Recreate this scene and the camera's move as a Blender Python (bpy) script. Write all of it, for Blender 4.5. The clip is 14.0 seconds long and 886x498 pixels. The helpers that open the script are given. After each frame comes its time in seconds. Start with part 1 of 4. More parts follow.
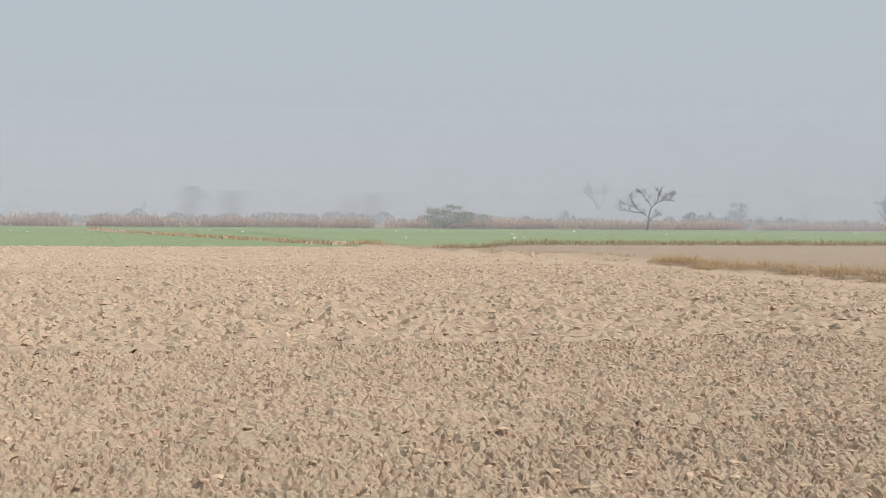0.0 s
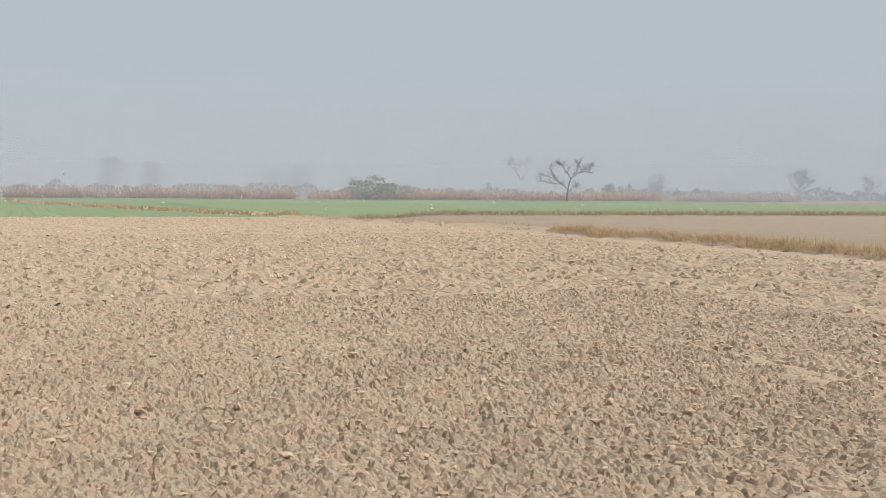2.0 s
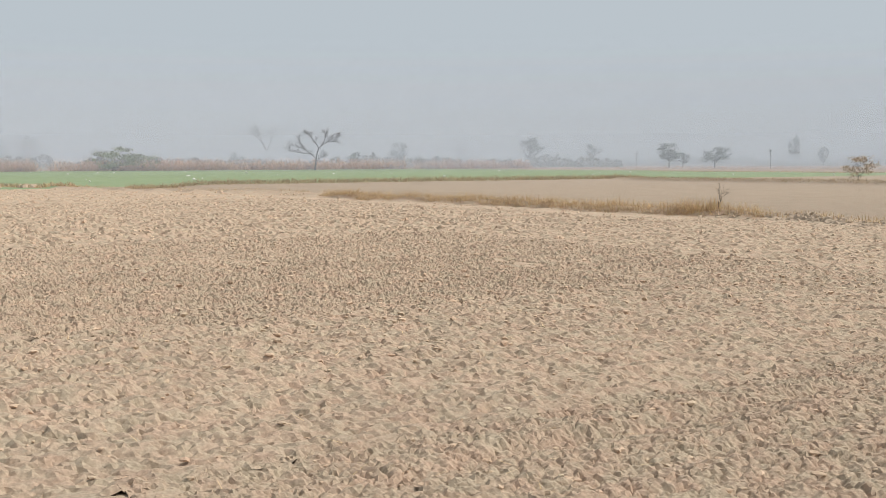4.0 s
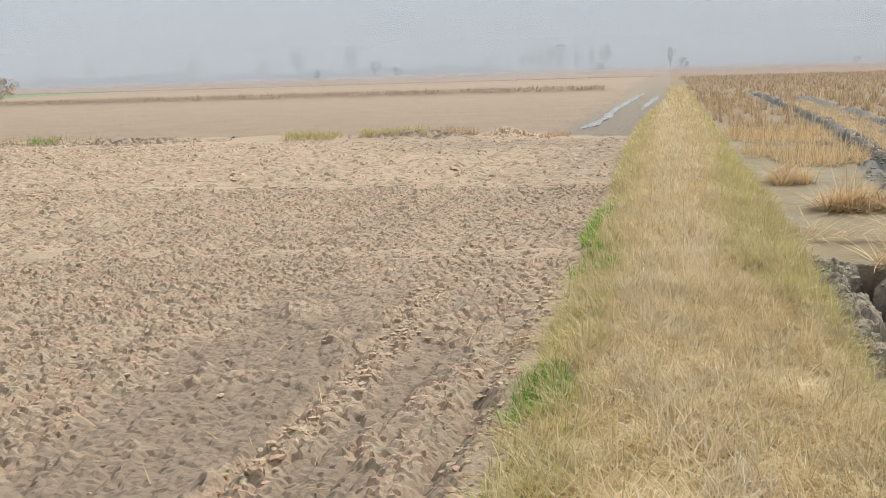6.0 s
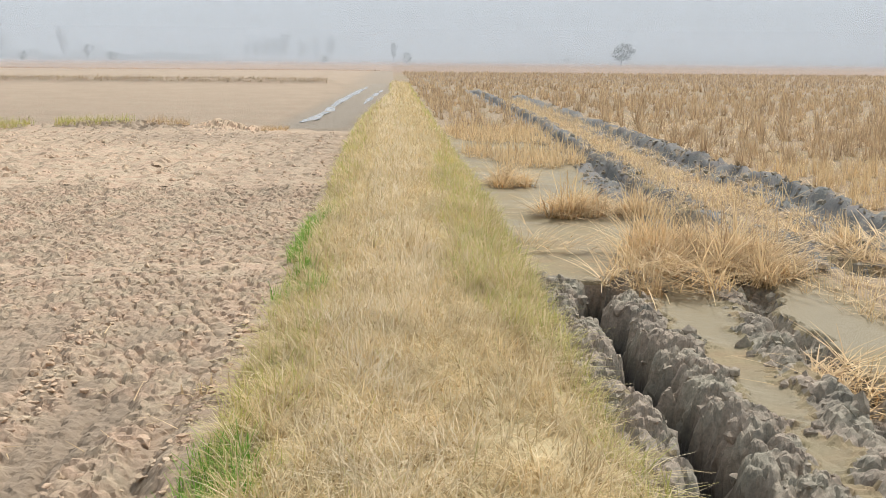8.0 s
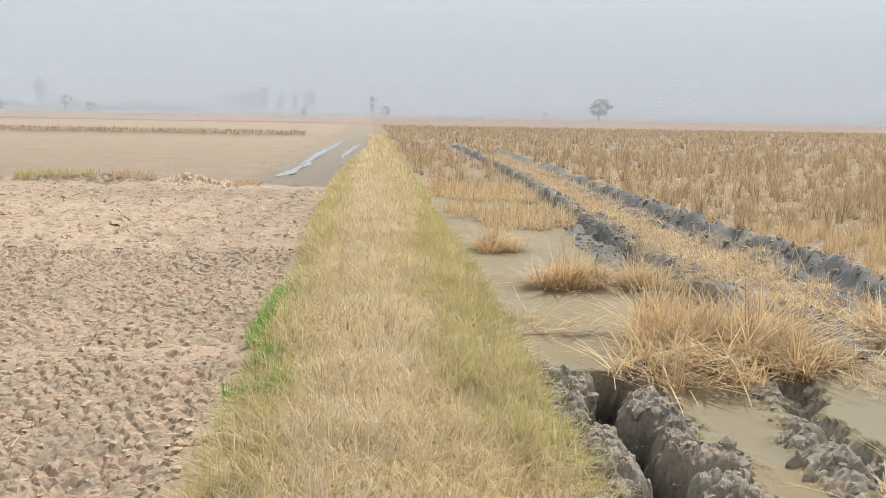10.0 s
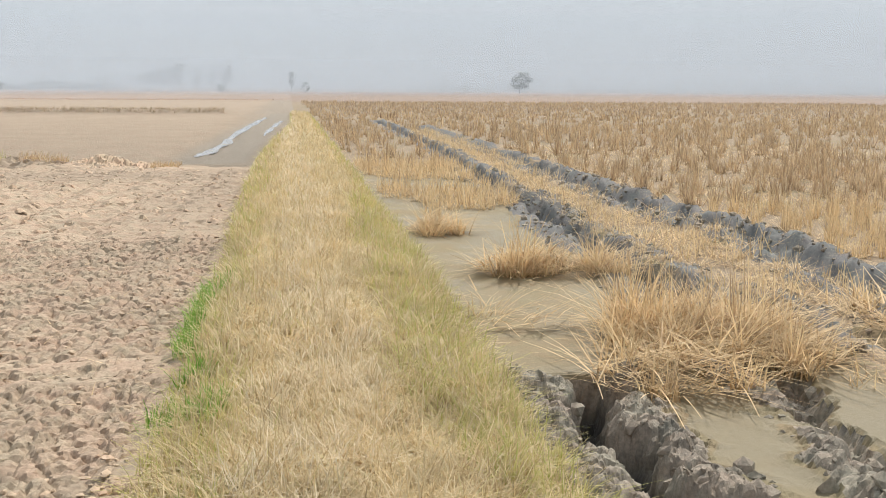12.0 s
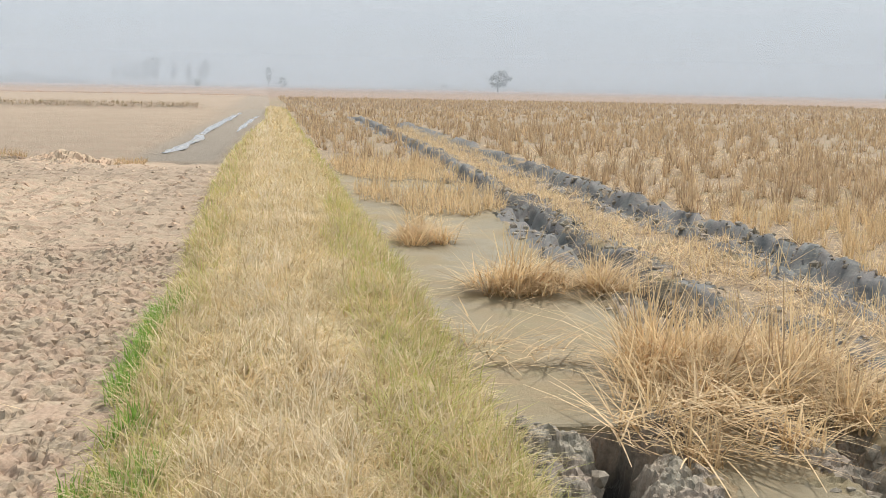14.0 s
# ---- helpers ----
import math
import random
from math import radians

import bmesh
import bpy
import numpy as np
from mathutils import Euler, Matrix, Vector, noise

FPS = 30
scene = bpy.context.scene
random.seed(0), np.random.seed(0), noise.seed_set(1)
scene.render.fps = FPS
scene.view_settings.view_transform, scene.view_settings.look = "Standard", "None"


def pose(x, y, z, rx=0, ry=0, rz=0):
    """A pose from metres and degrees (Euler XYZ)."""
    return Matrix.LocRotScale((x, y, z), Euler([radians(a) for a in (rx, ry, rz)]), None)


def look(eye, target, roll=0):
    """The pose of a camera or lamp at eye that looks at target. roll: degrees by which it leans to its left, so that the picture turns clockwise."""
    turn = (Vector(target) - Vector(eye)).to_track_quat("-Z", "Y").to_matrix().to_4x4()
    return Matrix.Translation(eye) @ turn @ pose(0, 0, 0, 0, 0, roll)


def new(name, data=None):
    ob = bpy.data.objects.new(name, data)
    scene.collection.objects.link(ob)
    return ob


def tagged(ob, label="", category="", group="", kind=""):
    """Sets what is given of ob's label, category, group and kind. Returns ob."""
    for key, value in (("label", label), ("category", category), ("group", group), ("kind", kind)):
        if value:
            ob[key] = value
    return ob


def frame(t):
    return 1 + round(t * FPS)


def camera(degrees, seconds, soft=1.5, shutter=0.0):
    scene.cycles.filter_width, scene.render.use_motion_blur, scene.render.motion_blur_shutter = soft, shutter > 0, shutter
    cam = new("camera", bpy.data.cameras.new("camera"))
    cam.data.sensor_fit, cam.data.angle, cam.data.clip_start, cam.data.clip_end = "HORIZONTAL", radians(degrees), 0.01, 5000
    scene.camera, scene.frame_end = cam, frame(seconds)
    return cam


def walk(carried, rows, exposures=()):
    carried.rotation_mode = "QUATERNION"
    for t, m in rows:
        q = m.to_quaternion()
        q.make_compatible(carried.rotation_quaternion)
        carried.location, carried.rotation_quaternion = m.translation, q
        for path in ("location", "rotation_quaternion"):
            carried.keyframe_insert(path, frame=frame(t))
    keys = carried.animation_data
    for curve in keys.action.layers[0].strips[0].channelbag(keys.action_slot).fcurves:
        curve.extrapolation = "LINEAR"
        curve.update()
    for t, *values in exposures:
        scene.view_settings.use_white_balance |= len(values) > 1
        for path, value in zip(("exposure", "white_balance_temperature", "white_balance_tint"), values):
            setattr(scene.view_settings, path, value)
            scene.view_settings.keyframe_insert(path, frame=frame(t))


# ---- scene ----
import itertools

# ---------------------------------------------------------------- camera
cam = camera(44.9, 14.0, soft=0.8)

# seconds, eye x y z, heading (left of +y), pitch, roll in degrees
ROWS = [
    (0, -9.450, 3.860, 1.750, 72.36, -1.54, 0.50),
    (0.5, -8.520, 3.790, 1.750, 69.90, -1.84, 0.07),
    (1, -8.420, 3.790, 1.750, 68.74, -3.05, 0.00),
    (1.5, -6.960, 3.730, 1.750, 67.93, -3.26, 0.19),
    (2, -6.860, 3.720, 1.750, 68.40, -3.04, 0.52),
    (2.2, -6.840, 3.720, 1.750, 67.72, -3.58, 0.38),
    (4.3, -0.274, -1.476, 1.802, 48.76, -5.02, -0.01),
    (4.5, -0.262, -1.459, 1.800, 43.61, -5.46, 0.08),
    (5, -0.237, -1.379, 1.794, 29.73, -6.57, -0.54),
    (5.5, -0.174, -1.154, 1.771, 24.61, -6.72, -1.07),
    (5.7, -0.116, -1.044, 1.747, 21.72, -7.44, -1.18),
    (5.9, -0.061, -0.948, 1.736, 14.14, -8.77, -1.94),
    (6, -0.049, -0.925, 1.740, 11.93, -9.49, -1.81),
    (6.1, -0.080, -0.928, 1.739, 9.07, -10.58, -1.55),
    (6.5, -0.069, -0.557, 1.739, 2.66, -8.57, 0.71),
    (7, -0.053, -0.322, 1.739, 0.80, -10.28, -1.28),
    (7.5, 0.002, 0.000, 1.743, 0.46, -8.86, 0.09),
    (8, 0.018, 0.305, 1.727, -2.85, -10.10, 0.47),
    (8.5, -0.048, 0.654, 1.745, -5.03, -9.26, 0.08),
    (9, 0.011, 0.988, 1.731, -4.55, -7.40, 0.50),
    (9.2, 0.029, 1.106, 1.741, -3.57, -6.54, 1.43),
    (11.3, -0.060, 2.165, 1.713, -5.08, -8.83, 0.16),
    (11.5, -0.086, 2.273, 1.720, -6.19, -7.30, 1.03),
    (12, -0.102, 2.459, 1.711, -8.18, -8.55, 0.32),
    (12.5, -0.038, 2.739, 1.687, -6.20, -7.01, 0.92),
    (13, -0.033, 2.984, 1.675, -7.15, -8.14, 2.32),
    (13.5, -0.053, 3.267, 1.683, -9.15, -8.11, 1.12),
    (14, -0.014, 3.591, 1.684, -9.46, -8.66, 1.08),
]


def aim(x, y, z, yaw, pitch, roll):
    return pose(x, y, z, 90, 0, yaw) @ pose(0, 0, 0, pitch, 0, 0) @ pose(0, 0, 0, 0, 0, roll)


walk(cam, [(r[0], aim(*r[1:])) for r in ROWS],
     exposures=[(0, 0.0), (2.2, 0.0), (4.5, 0.11), (5.5, 0.17), (6.1, 0.26), (6.5, 0.44), (7, 0.34), (7.5, 0.4), (14, 0.42)])

# ---------------------------------------------------------------- light
SUN_AZ, SUN_EL = radians(34), radians(52)      # clockwise from +y, above the horizon
world = bpy.data.worlds.new("world")
scene.world = world
world.use_nodes = True
wt = world.node_tree
bg = wt.nodes["Background"]
sky = wt.nodes.new("ShaderNodeTexSky")
sky.sky_type = "NISHITA"
sky.sun_disc = False
sky.sun_elevation, sky.sun_rotation = SUN_EL, SUN_AZ
sky.dust_density, sky.air_density = 6.0, 1.2
veil = wt.nodes.new("ShaderNodeMix")
veil.data_type = "RGBA"
veil.inputs[0].default_value = 0.94            # winter haze all over the sky
wt.links.new(sky.outputs[0], veil.inputs[6])
veil.inputs[7].default_value = (5.75, 6.4, 6.95, 1)
wt.links.new(veil.outputs[2], bg.inputs["Color"])
bg.inputs["Strength"].default_value = 0.085

sun_data = bpy.data.lights.new("sun", "SUN")
sun_data.energy, sun_data.angle, sun_data.color = 3.7, radians(5), (1.0, 0.95, 0.88)
sun = new("sun", sun_data)
sun.matrix_world = look((0, 0, 50), (-math.sin(SUN_AZ) * math.cos(SUN_EL), -math.cos(SUN_AZ) * math.cos(SUN_EL), 50 - math.sin(SUN_EL)))


# ---------------------------------------------------------------- materials
def nodes_of(name, rough=0.95, spec=0.2):
    m = bpy.data.materials.new(name)
    m.use_nodes = True
    nt = m.node_tree
    b = nt.nodes["Principled BSDF"]
    b.inputs["Roughness"].default_value = rough
    b.inputs["Specular IOR Level"].default_value = spec
    return m, nt, b


def node(nt, kind, **sets):
    n = nt.nodes.new(kind)
    for k, v in sets.items():
        n.inputs[k].default_value = v
    return n


def noise_tex(nt, scale, detail=4.0, rough=0.6, distort=0.0):
    g = nt.nodes.new("ShaderNodeNewGeometry")
    n = node(nt, "ShaderNodeTexNoise", Scale=scale, Detail=detail, Roughness=rough, Distortion=distort)
    nt.links.new(g.outputs["Position"], n.inputs["Vector"])
    return n.outputs["Fac"]


def ramp(nt, fac, stops):
    r = nt.nodes.new("ShaderNodeValToRGB")
    e = r.color_ramp.elements
    while len(e) < len(stops):
        e.new(0.5)
    for el, (p, c) in zip(e, stops):
        el.position, el.color = p, (*c, 1)
    nt.links.new(fac, r.inputs[0])
    return r.outputs[0]


def blend(nt, fac, a, b, mode="MIX"):
    m = nt.nodes.new("ShaderNodeMix")
    m.data_type, m.blend_type = "RGBA", mode
    for v, i in ((fac, 0), (a, 6), (b, 7)):
        if isinstance(v, (int, float)):
            m.inputs[i].default_value = v
        elif isinstance(v, tuple):
            m.inputs[i].default_value = (*v, 1)
        else:
            nt.links.new(v, m.inputs[i])
    return m.outputs[2]


def bump(nt, b, height, strength, dist):
    n = node(nt, "ShaderNodeBump", Strength=strength, Distance=dist)
    nt.links.new(height, n.inputs["Height"])
    nt.links.new(n.outputs[0], b.inputs["Normal"])


def attribute(nt, name):
    a = nt.nodes.new("ShaderNodeAttribute")
    a.attribute_name = name
    return a.outputs["Fac"]


def soil_material(name, light, dark, damp, wet_rough=0.5, relief=0.03, islands=False):
    """Tilled earth: two scales of colour, damp patches and painted rut shade by the mesh's own wet mask, crumbly
    relief.
    """
    m, nt, b = nodes_of(name, 0.95, 0.15)
    grain = noise_tex(nt, 38, 5, 0.65)
    patch = noise_tex(nt, 0.55, 4, 0.6)
    c = ramp(nt, grain, [(0.34, dark), (0.6, light)])
    tint = ramp(nt, patch, [(0.35, (0.95, 0.93, 0.91)), (0.65, (1.04, 1.02, 1.0))])
    hue = ramp(nt, noise_tex(nt, 3.2, 3, 0.7), [(0.38, (1.03, 0.965, 0.94)), (0.62, (0.965, 1.0, 0.97))])
    c = blend(nt, 1.0, c, hue, "MULTIPLY")
    c = blend(nt, 1.0, c, tint, "MULTIPLY")
    if islands:
        g = nt.nodes.new("ShaderNodeNewGeometry")
        v = ramp(nt, g.outputs["Random Per Island"], [(0.0, (0.92, 0.87, 0.84)), (1.0, (1.1, 1.09, 1.08))])
        c = blend(nt, 1.0, c, v, "MULTIPLY")
    wet = attribute(nt, "wet")
    c = blend(nt, wet, c, damp)
    nt.links.new(c, b.inputs["Base Color"])
    r = ramp(nt, wet, [(0.2, (0.95,) * 3), (1.0, (wet_rough,) * 3)])
    nt.links.new(r, b.inputs["Roughness"])
    mid = noise_tex(nt, 30, 8, 0.8)
    bump(nt, b, mid, 1.0, relief)
    return m


def blade_material(name, stops, spec=0.25, rough=0.7, glow=0.35, size=1.3, low=0.88):
    """Straw and leaves: one colour a blade, thin enough to let some light through."""
    m, nt, b = nodes_of(name, rough, spec)
    g = nt.nodes.new("ShaderNodeNewGeometry")
    c = ramp(nt, g.outputs["Random Per Island"], stops)
    p = ramp(nt, noise_tex(nt, size, 3), [(0.34, (low, low, low * 1.02)), (0.66, (1.08, 1.05, 1.0))])
    c = blend(nt, 1.0, c, p, "MULTIPLY")
    nt.links.new(c, b.inputs["Base Color"])
    t = nt.nodes.new("ShaderNodeBsdfTranslucent")
    nt.links.new(c, t.inputs["Color"])
    mx = nt.nodes.new("ShaderNodeMixShader")
    mx.inputs[0].default_value = glow
    nt.links.new(b.outputs[0], mx.inputs[1])
    nt.links.new(t.outputs[0], mx.inputs[2])
    nt.links.new(mx.outputs[0], nt.nodes["Material Output"].inputs["Surface"])
    return m


def plain_material(name, a, bcol, scale=6.0, rough=0.9, relief=0.01):
    m, nt, b = nodes_of(name, rough, 0.2)
    f = noise_tex(nt, scale, 5, 0.6)
    nt.links.new(ramp(nt, f, [(0.35, a), (0.65, bcol)]), b.inputs["Base Color"])
    bump(nt, b, f, 0.6, relief)
    return m


SOIL = soil_material("ploughed_soil", (0.495, 0.395, 0.305), (0.35, 0.278, 0.213), (0.30, 0.234, 0.172), 0.7, 0.012)
CLOD = soil_material("soil_clod", (0.57, 0.455, 0.35), (0.45, 0.357, 0.272), (0.34, 0.275, 0.21), 0.85, 0.008, islands=True)
FLATSOIL = soil_material("levelled_soil", (0.40, 0.325, 0.257), (0.325, 0.265, 0.208), (0.24, 0.205, 0.16), 0.45, 0.05)
MUD = soil_material("paddy_mud", (0.29, 0.242, 0.16), (0.235, 0.195, 0.127), (0.222, 0.185, 0.118), 0.4, 0.008)
# near-black damp colour: wet mud plus the shade painted into the rut bottoms
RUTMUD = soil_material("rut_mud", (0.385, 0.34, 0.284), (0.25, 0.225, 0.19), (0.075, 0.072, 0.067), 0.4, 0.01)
SLATEMUD = soil_material("slate_mud", (0.215, 0.215, 0.213), (0.15, 0.153, 0.155), (0.09, 0.1, 0.11), 0.3, 0.01)
TURF = plain_material("turf_soil", (0.40, 0.325, 0.19), (0.50, 0.415, 0.255), 30, 0.95, 0.01)
CROP = plain_material("green_crop", (0.19, 0.25, 0.125), (0.25, 0.3, 0.17), 0.6, 0.9, 0.05)
FARSOIL = plain_material("far_fields", (0.28, 0.215, 0.17), (0.35, 0.268, 0.215), 0.05, 0.95, 0.1)
FARSTUB = plain_material("far_stubble", (0.25, 0.185, 0.14), (0.31, 0.228, 0.175), 0.3, 0.95, 0.1)
LITTER = plain_material("straw_litter", (0.19, 0.15, 0.108), (0.36, 0.278, 0.19), 22, 0.95, 0.03)
DRYGRASS = blade_material("dry_grass", [(0.0, (0.45, 0.345, 0.19)), (0.3, (0.6, 0.475, 0.275)), (0.7, (0.69, 0.57, 0.36)), (0.93, (0.77, 0.665, 0.47)), (1.0, (0.46, 0.42, 0.19))], size=3.5, low=0.8)
PALEGRASS = blade_material("bleached_grass", [(0.0, (0.64, 0.53, 0.36)), (0.5, (0.76, 0.655, 0.48)), (1.0, (0.83, 0.75, 0.58))])
OLIVEGRASS = blade_material("olive_grass", [(0.0, (0.56, 0.48, 0.24)), (0.5, (0.52, 0.47, 0.185)), (1.0, (0.38, 0.41, 0.12))])
GREENGRASS = blade_material("green_grass", [(0.0, (0.15, 0.32, 0.045)), (0.6, (0.23, 0.41, 0.075)), (1.0, (0.36, 0.43, 0.13))])
STRAW = blade_material("rice_straw", [(0.0, (0.38, 0.262, 0.155)), (0.3, (0.63, 0.475, 0.275)), (0.8, (0.83, 0.66, 0.42)), (1.0, (0.5, 0.372, 0.225))], glow=0.38)
STUBBLE = blade_material("rice_stubble", [(0.0, (0.32, 0.22, 0.14)), (0.4, (0.55, 0.405, 0.25)), (0.85, (0.72, 0.56, 0.37)), (1.0, (0.39, 0.29, 0.185))], glow=0.38, size=2.4, low=0.72)
REED = blade_material("bank_grass", [(0.0, (0.48, 0.32, 0.24)), (0.6, (0.64, 0.45, 0.345)), (1.0, (0.55, 0.43, 0.3))])
BROWNGRASS = blade_material("ridge_grass", [(0.0, (0.42, 0.29, 0.18)), (0.6, (0.6, 0.44, 0.27)), (1.0, (0.54, 0.44, 0.25))])
DARKGRASS = blade_material("shady_ridge_grass", [(0.0, (0.32, 0.23, 0.145)), (0.6, (0.45, 0.34, 0.21)), (1.0, (0.38, 0.33, 0.19))])
# paler than LEAF: part of the distance haze is put into the colour
SCRUBLEAF = blade_material("hazed_scrub_leaves", [(0.0, (0.11, 0.12, 0.085)), (0.6, (0.15, 0.155, 0.11)), (1.0, (0.2, 0.17, 0.12))])
LEAF = blade_material("leaves", [(0.0, (0.035, 0.06, 0.025)), (0.6, (0.06, 0.09, 0.035)), (1.0, (0.09, 0.11, 0.05))])
PALELEAF = blade_material("feathery_leaves", [(0.0, (0.17, 0.21, 0.1)), (0.6, (0.24, 0.28, 0.14)), (1.0, (0.3, 0.3, 0.18))])
BARK = plain_material("bark", (0.05, 0.04, 0.032), (0.11, 0.09, 0.07), 9, 0.95, 0.02)
WHITEWASH = plain_material("whitewash", (0.72, 0.7, 0.66), (0.82, 0.8, 0.77), 1.5, 0.9, 0.005)
ROOFING = plain_material("roof_cement", (0.4, 0.38, 0.35), (0.5, 0.48, 0.45), 1.5, 0.9, 0.005)
DOORPAINT = plain_material("dark_opening", (0.05, 0.05, 0.05), (0.09, 0.085, 0.08), 3, 0.7, 0.005)


def water_material():
    m, nt, b = nodes_of("puddle_water", 0.05, 0.5)
    b.inputs["Base Color"].default_value = (0.3, 0.27, 0.225, 1)
    bump(nt, b, noise_tex(nt, 5, 2), 0.03, 0.01)
    return m


WATER = water_material()


def haze_material(name, amount, low_top, high_top):
    """Shell that stands in for winter haze: mostly clear, its grey scatters a little of the light that falls on it;
    thins out upwards and towards the soil.
    """
    m = bpy.data.materials.new(name)
    m.use_nodes = True
    nt = m.node_tree
    nt.nodes.remove(nt.nodes["Principled BSDF"])
    g = nt.nodes.new("ShaderNodeNewGeometry")
    s = nt.nodes.new("ShaderNodeSeparateXYZ")
    nt.links.new(g.outputs["Position"], s.inputs[0])
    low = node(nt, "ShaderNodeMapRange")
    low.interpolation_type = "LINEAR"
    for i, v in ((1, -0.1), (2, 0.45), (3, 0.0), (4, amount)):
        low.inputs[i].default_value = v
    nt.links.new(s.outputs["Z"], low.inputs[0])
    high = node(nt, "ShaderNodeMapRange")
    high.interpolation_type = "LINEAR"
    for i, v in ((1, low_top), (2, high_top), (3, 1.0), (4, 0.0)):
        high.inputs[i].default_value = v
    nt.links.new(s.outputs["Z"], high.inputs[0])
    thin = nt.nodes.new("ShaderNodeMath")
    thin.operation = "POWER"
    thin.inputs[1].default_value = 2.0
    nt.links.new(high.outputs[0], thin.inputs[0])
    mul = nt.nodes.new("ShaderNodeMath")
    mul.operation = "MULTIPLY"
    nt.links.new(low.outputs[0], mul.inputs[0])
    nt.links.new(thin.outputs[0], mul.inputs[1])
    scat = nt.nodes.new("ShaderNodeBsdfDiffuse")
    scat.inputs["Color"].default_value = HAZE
    clear = nt.nodes.new("ShaderNodeBsdfTransparent")
    mx = nt.nodes.new("ShaderNodeMixShader")
    nt.links.new(mul.outputs[0], mx.inputs[0])
    nt.links.new(clear.outputs[0], mx.inputs[1])
    nt.links.new(scat.outputs[0], mx.inputs[2])
    nt.links.new(mx.outputs[0], nt.nodes["Material Output"].inputs["Surface"])
    return m


# haze put into the shells' colour, a grey-blue near the low sky
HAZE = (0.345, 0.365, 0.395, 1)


# ---------------------------------------------------------------- tools
def mesh_of(name, verts, faces, mats, smooth=True, wet=None, slots=None):
    """A mesh from arrays; faces all have the same number of corners."""
    me = bpy.data.meshes.new(name)
    verts, faces = np.asarray(verts, np.float32), np.asarray(faces, np.int32)
    k = faces.shape[1]
    me.vertices.add(len(verts))
    me.vertices.foreach_set("co", verts.ravel())
    me.loops.add(faces.size)
    me.loops.foreach_set("vertex_index", faces.ravel())
    me.polygons.add(len(faces))
    me.polygons.foreach_set("loop_start", np.arange(0, faces.size, k, dtype=np.int32))
    me.polygons.foreach_set("use_smooth", np.full(len(faces), smooth))
    for m in mats:
        me.materials.append(m)
    if slots is not None:
        me.polygons.foreach_set("material_index", np.asarray(slots, np.int32))
    me.update(calc_edges=True)
    if wet is not None:
        me.attributes.new("wet", "FLOAT", "POINT").data.foreach_set("value", np.asarray(wet, np.float32))
    return me


def part(name, me, parent, label=""):
    """Links a mesh as one object under a thing."""
    ob = new(name, me)
    ob.parent = parent
    return tagged(ob, label=label)


def empty(name, x, y, z=0.0, rz=0.0):
    ob = new(name)
    ob.matrix_world = pose(x, y, z, 0, 0, rz)
    return ob


rng = np.random.default_rng(7)


def hash01(ix, iy, seed):
    h = (ix.astype(np.int64) * 374761393 + iy.astype(np.int64) * 668265263 + seed * 974711) & 0xFFFFFFFF
    h = ((h ^ (h >> 13)) * 1274126177) & 0xFFFFFFFF
    h = ((h ^ (h >> 16)) * 2246822519) & 0xFFFFFFFF
    return ((h ^ (h >> 15)) & 0xFFFFFF) / float(0xFFFFFF)


def vnoise(x, y, size, seed):
    """Smooth noise from -1 to 1 with bumps of the given size."""
    x, y = x / size, y / size
    ix, iy = np.floor(x), np.floor(y)
    fx, fy = x - ix, y - iy
    fx, fy = fx * fx * (3 - 2 * fx), fy * fy * (3 - 2 * fy)
    a, b = hash01(ix, iy, seed), hash01(ix + 1, iy, seed)
    c, d = hash01(ix, iy + 1, seed), hash01(ix + 1, iy + 1, seed)
    return 2 * ((a + (b - a) * fx) * (1 - fy) + (c + (d - c) * fx) * fy) - 1


def lumps(x, y, size, seed):
    """Rounded lumps with gaps between them, 0 to 1."""
    x, y = x / size, y / size
    ix, iy = np.floor(x), np.floor(y)
    best = np.full(np.shape(x), 9.0)
    tall = np.zeros(np.shape(x))
    for dx, dy in itertools.product((-1, 0, 1), repeat=2):
        cx, cy = ix + dx, iy + dy
        px, py = cx + hash01(cx, cy, seed), cy + hash01(cx, cy, seed + 1)
        d = (px - x) ** 2 + (py - y) ** 2
        near = d < best
        best = np.where(near, d, best)
        tall = np.where(near, 0.35 + 0.65 * hash01(cx, cy, seed + 2), tall)
    return np.clip(1 - best / 0.55, 0, 1) ** 0.6 * tall


def crumble(x, y, size, seed, odd=0.7, dome=0.35, crack=1.4):
    """Broken crust: cells that stand at odd heights and tilts, with cracks between them."""
    x = (x + 0.3 * size * vnoise(x, y, size * 0.8, seed + 7)) / size
    y = (y + 0.3 * size * vnoise(x * size, y, size * 0.8, seed + 8)) / size
    ix, iy = np.floor(x), np.floor(y)
    f1, f2 = np.full(np.shape(x), 9.0), np.full(np.shape(x), 9.0)
    h = np.zeros(np.shape(x))
    for dx, dy in itertools.product((-1, 0, 1), repeat=2):
        cx, cy = ix + dx, iy + dy
        qx, qy = x - cx - hash01(cx, cy, seed), y - cy - hash01(cx, cy, seed + 1)
        d = np.sqrt(qx ** 2 + qy ** 2)
        lift = 2 * hash01(cx, cy, seed + 2) - 1 + 1.1 * (hash01(cx, cy, seed + 3) - 0.5) * qx + 1.1 * (hash01(cx, cy, seed + 4) - 0.5) * qy
        first = d < f1
        f2 = np.where(first, f1, np.minimum(f2, d))
        h = np.where(first, lift, h)
        f1 = np.where(first, d, f1)
    return odd * h - crack * np.exp(-((f2 - f1) / 0.16) ** 2) - dome * f1


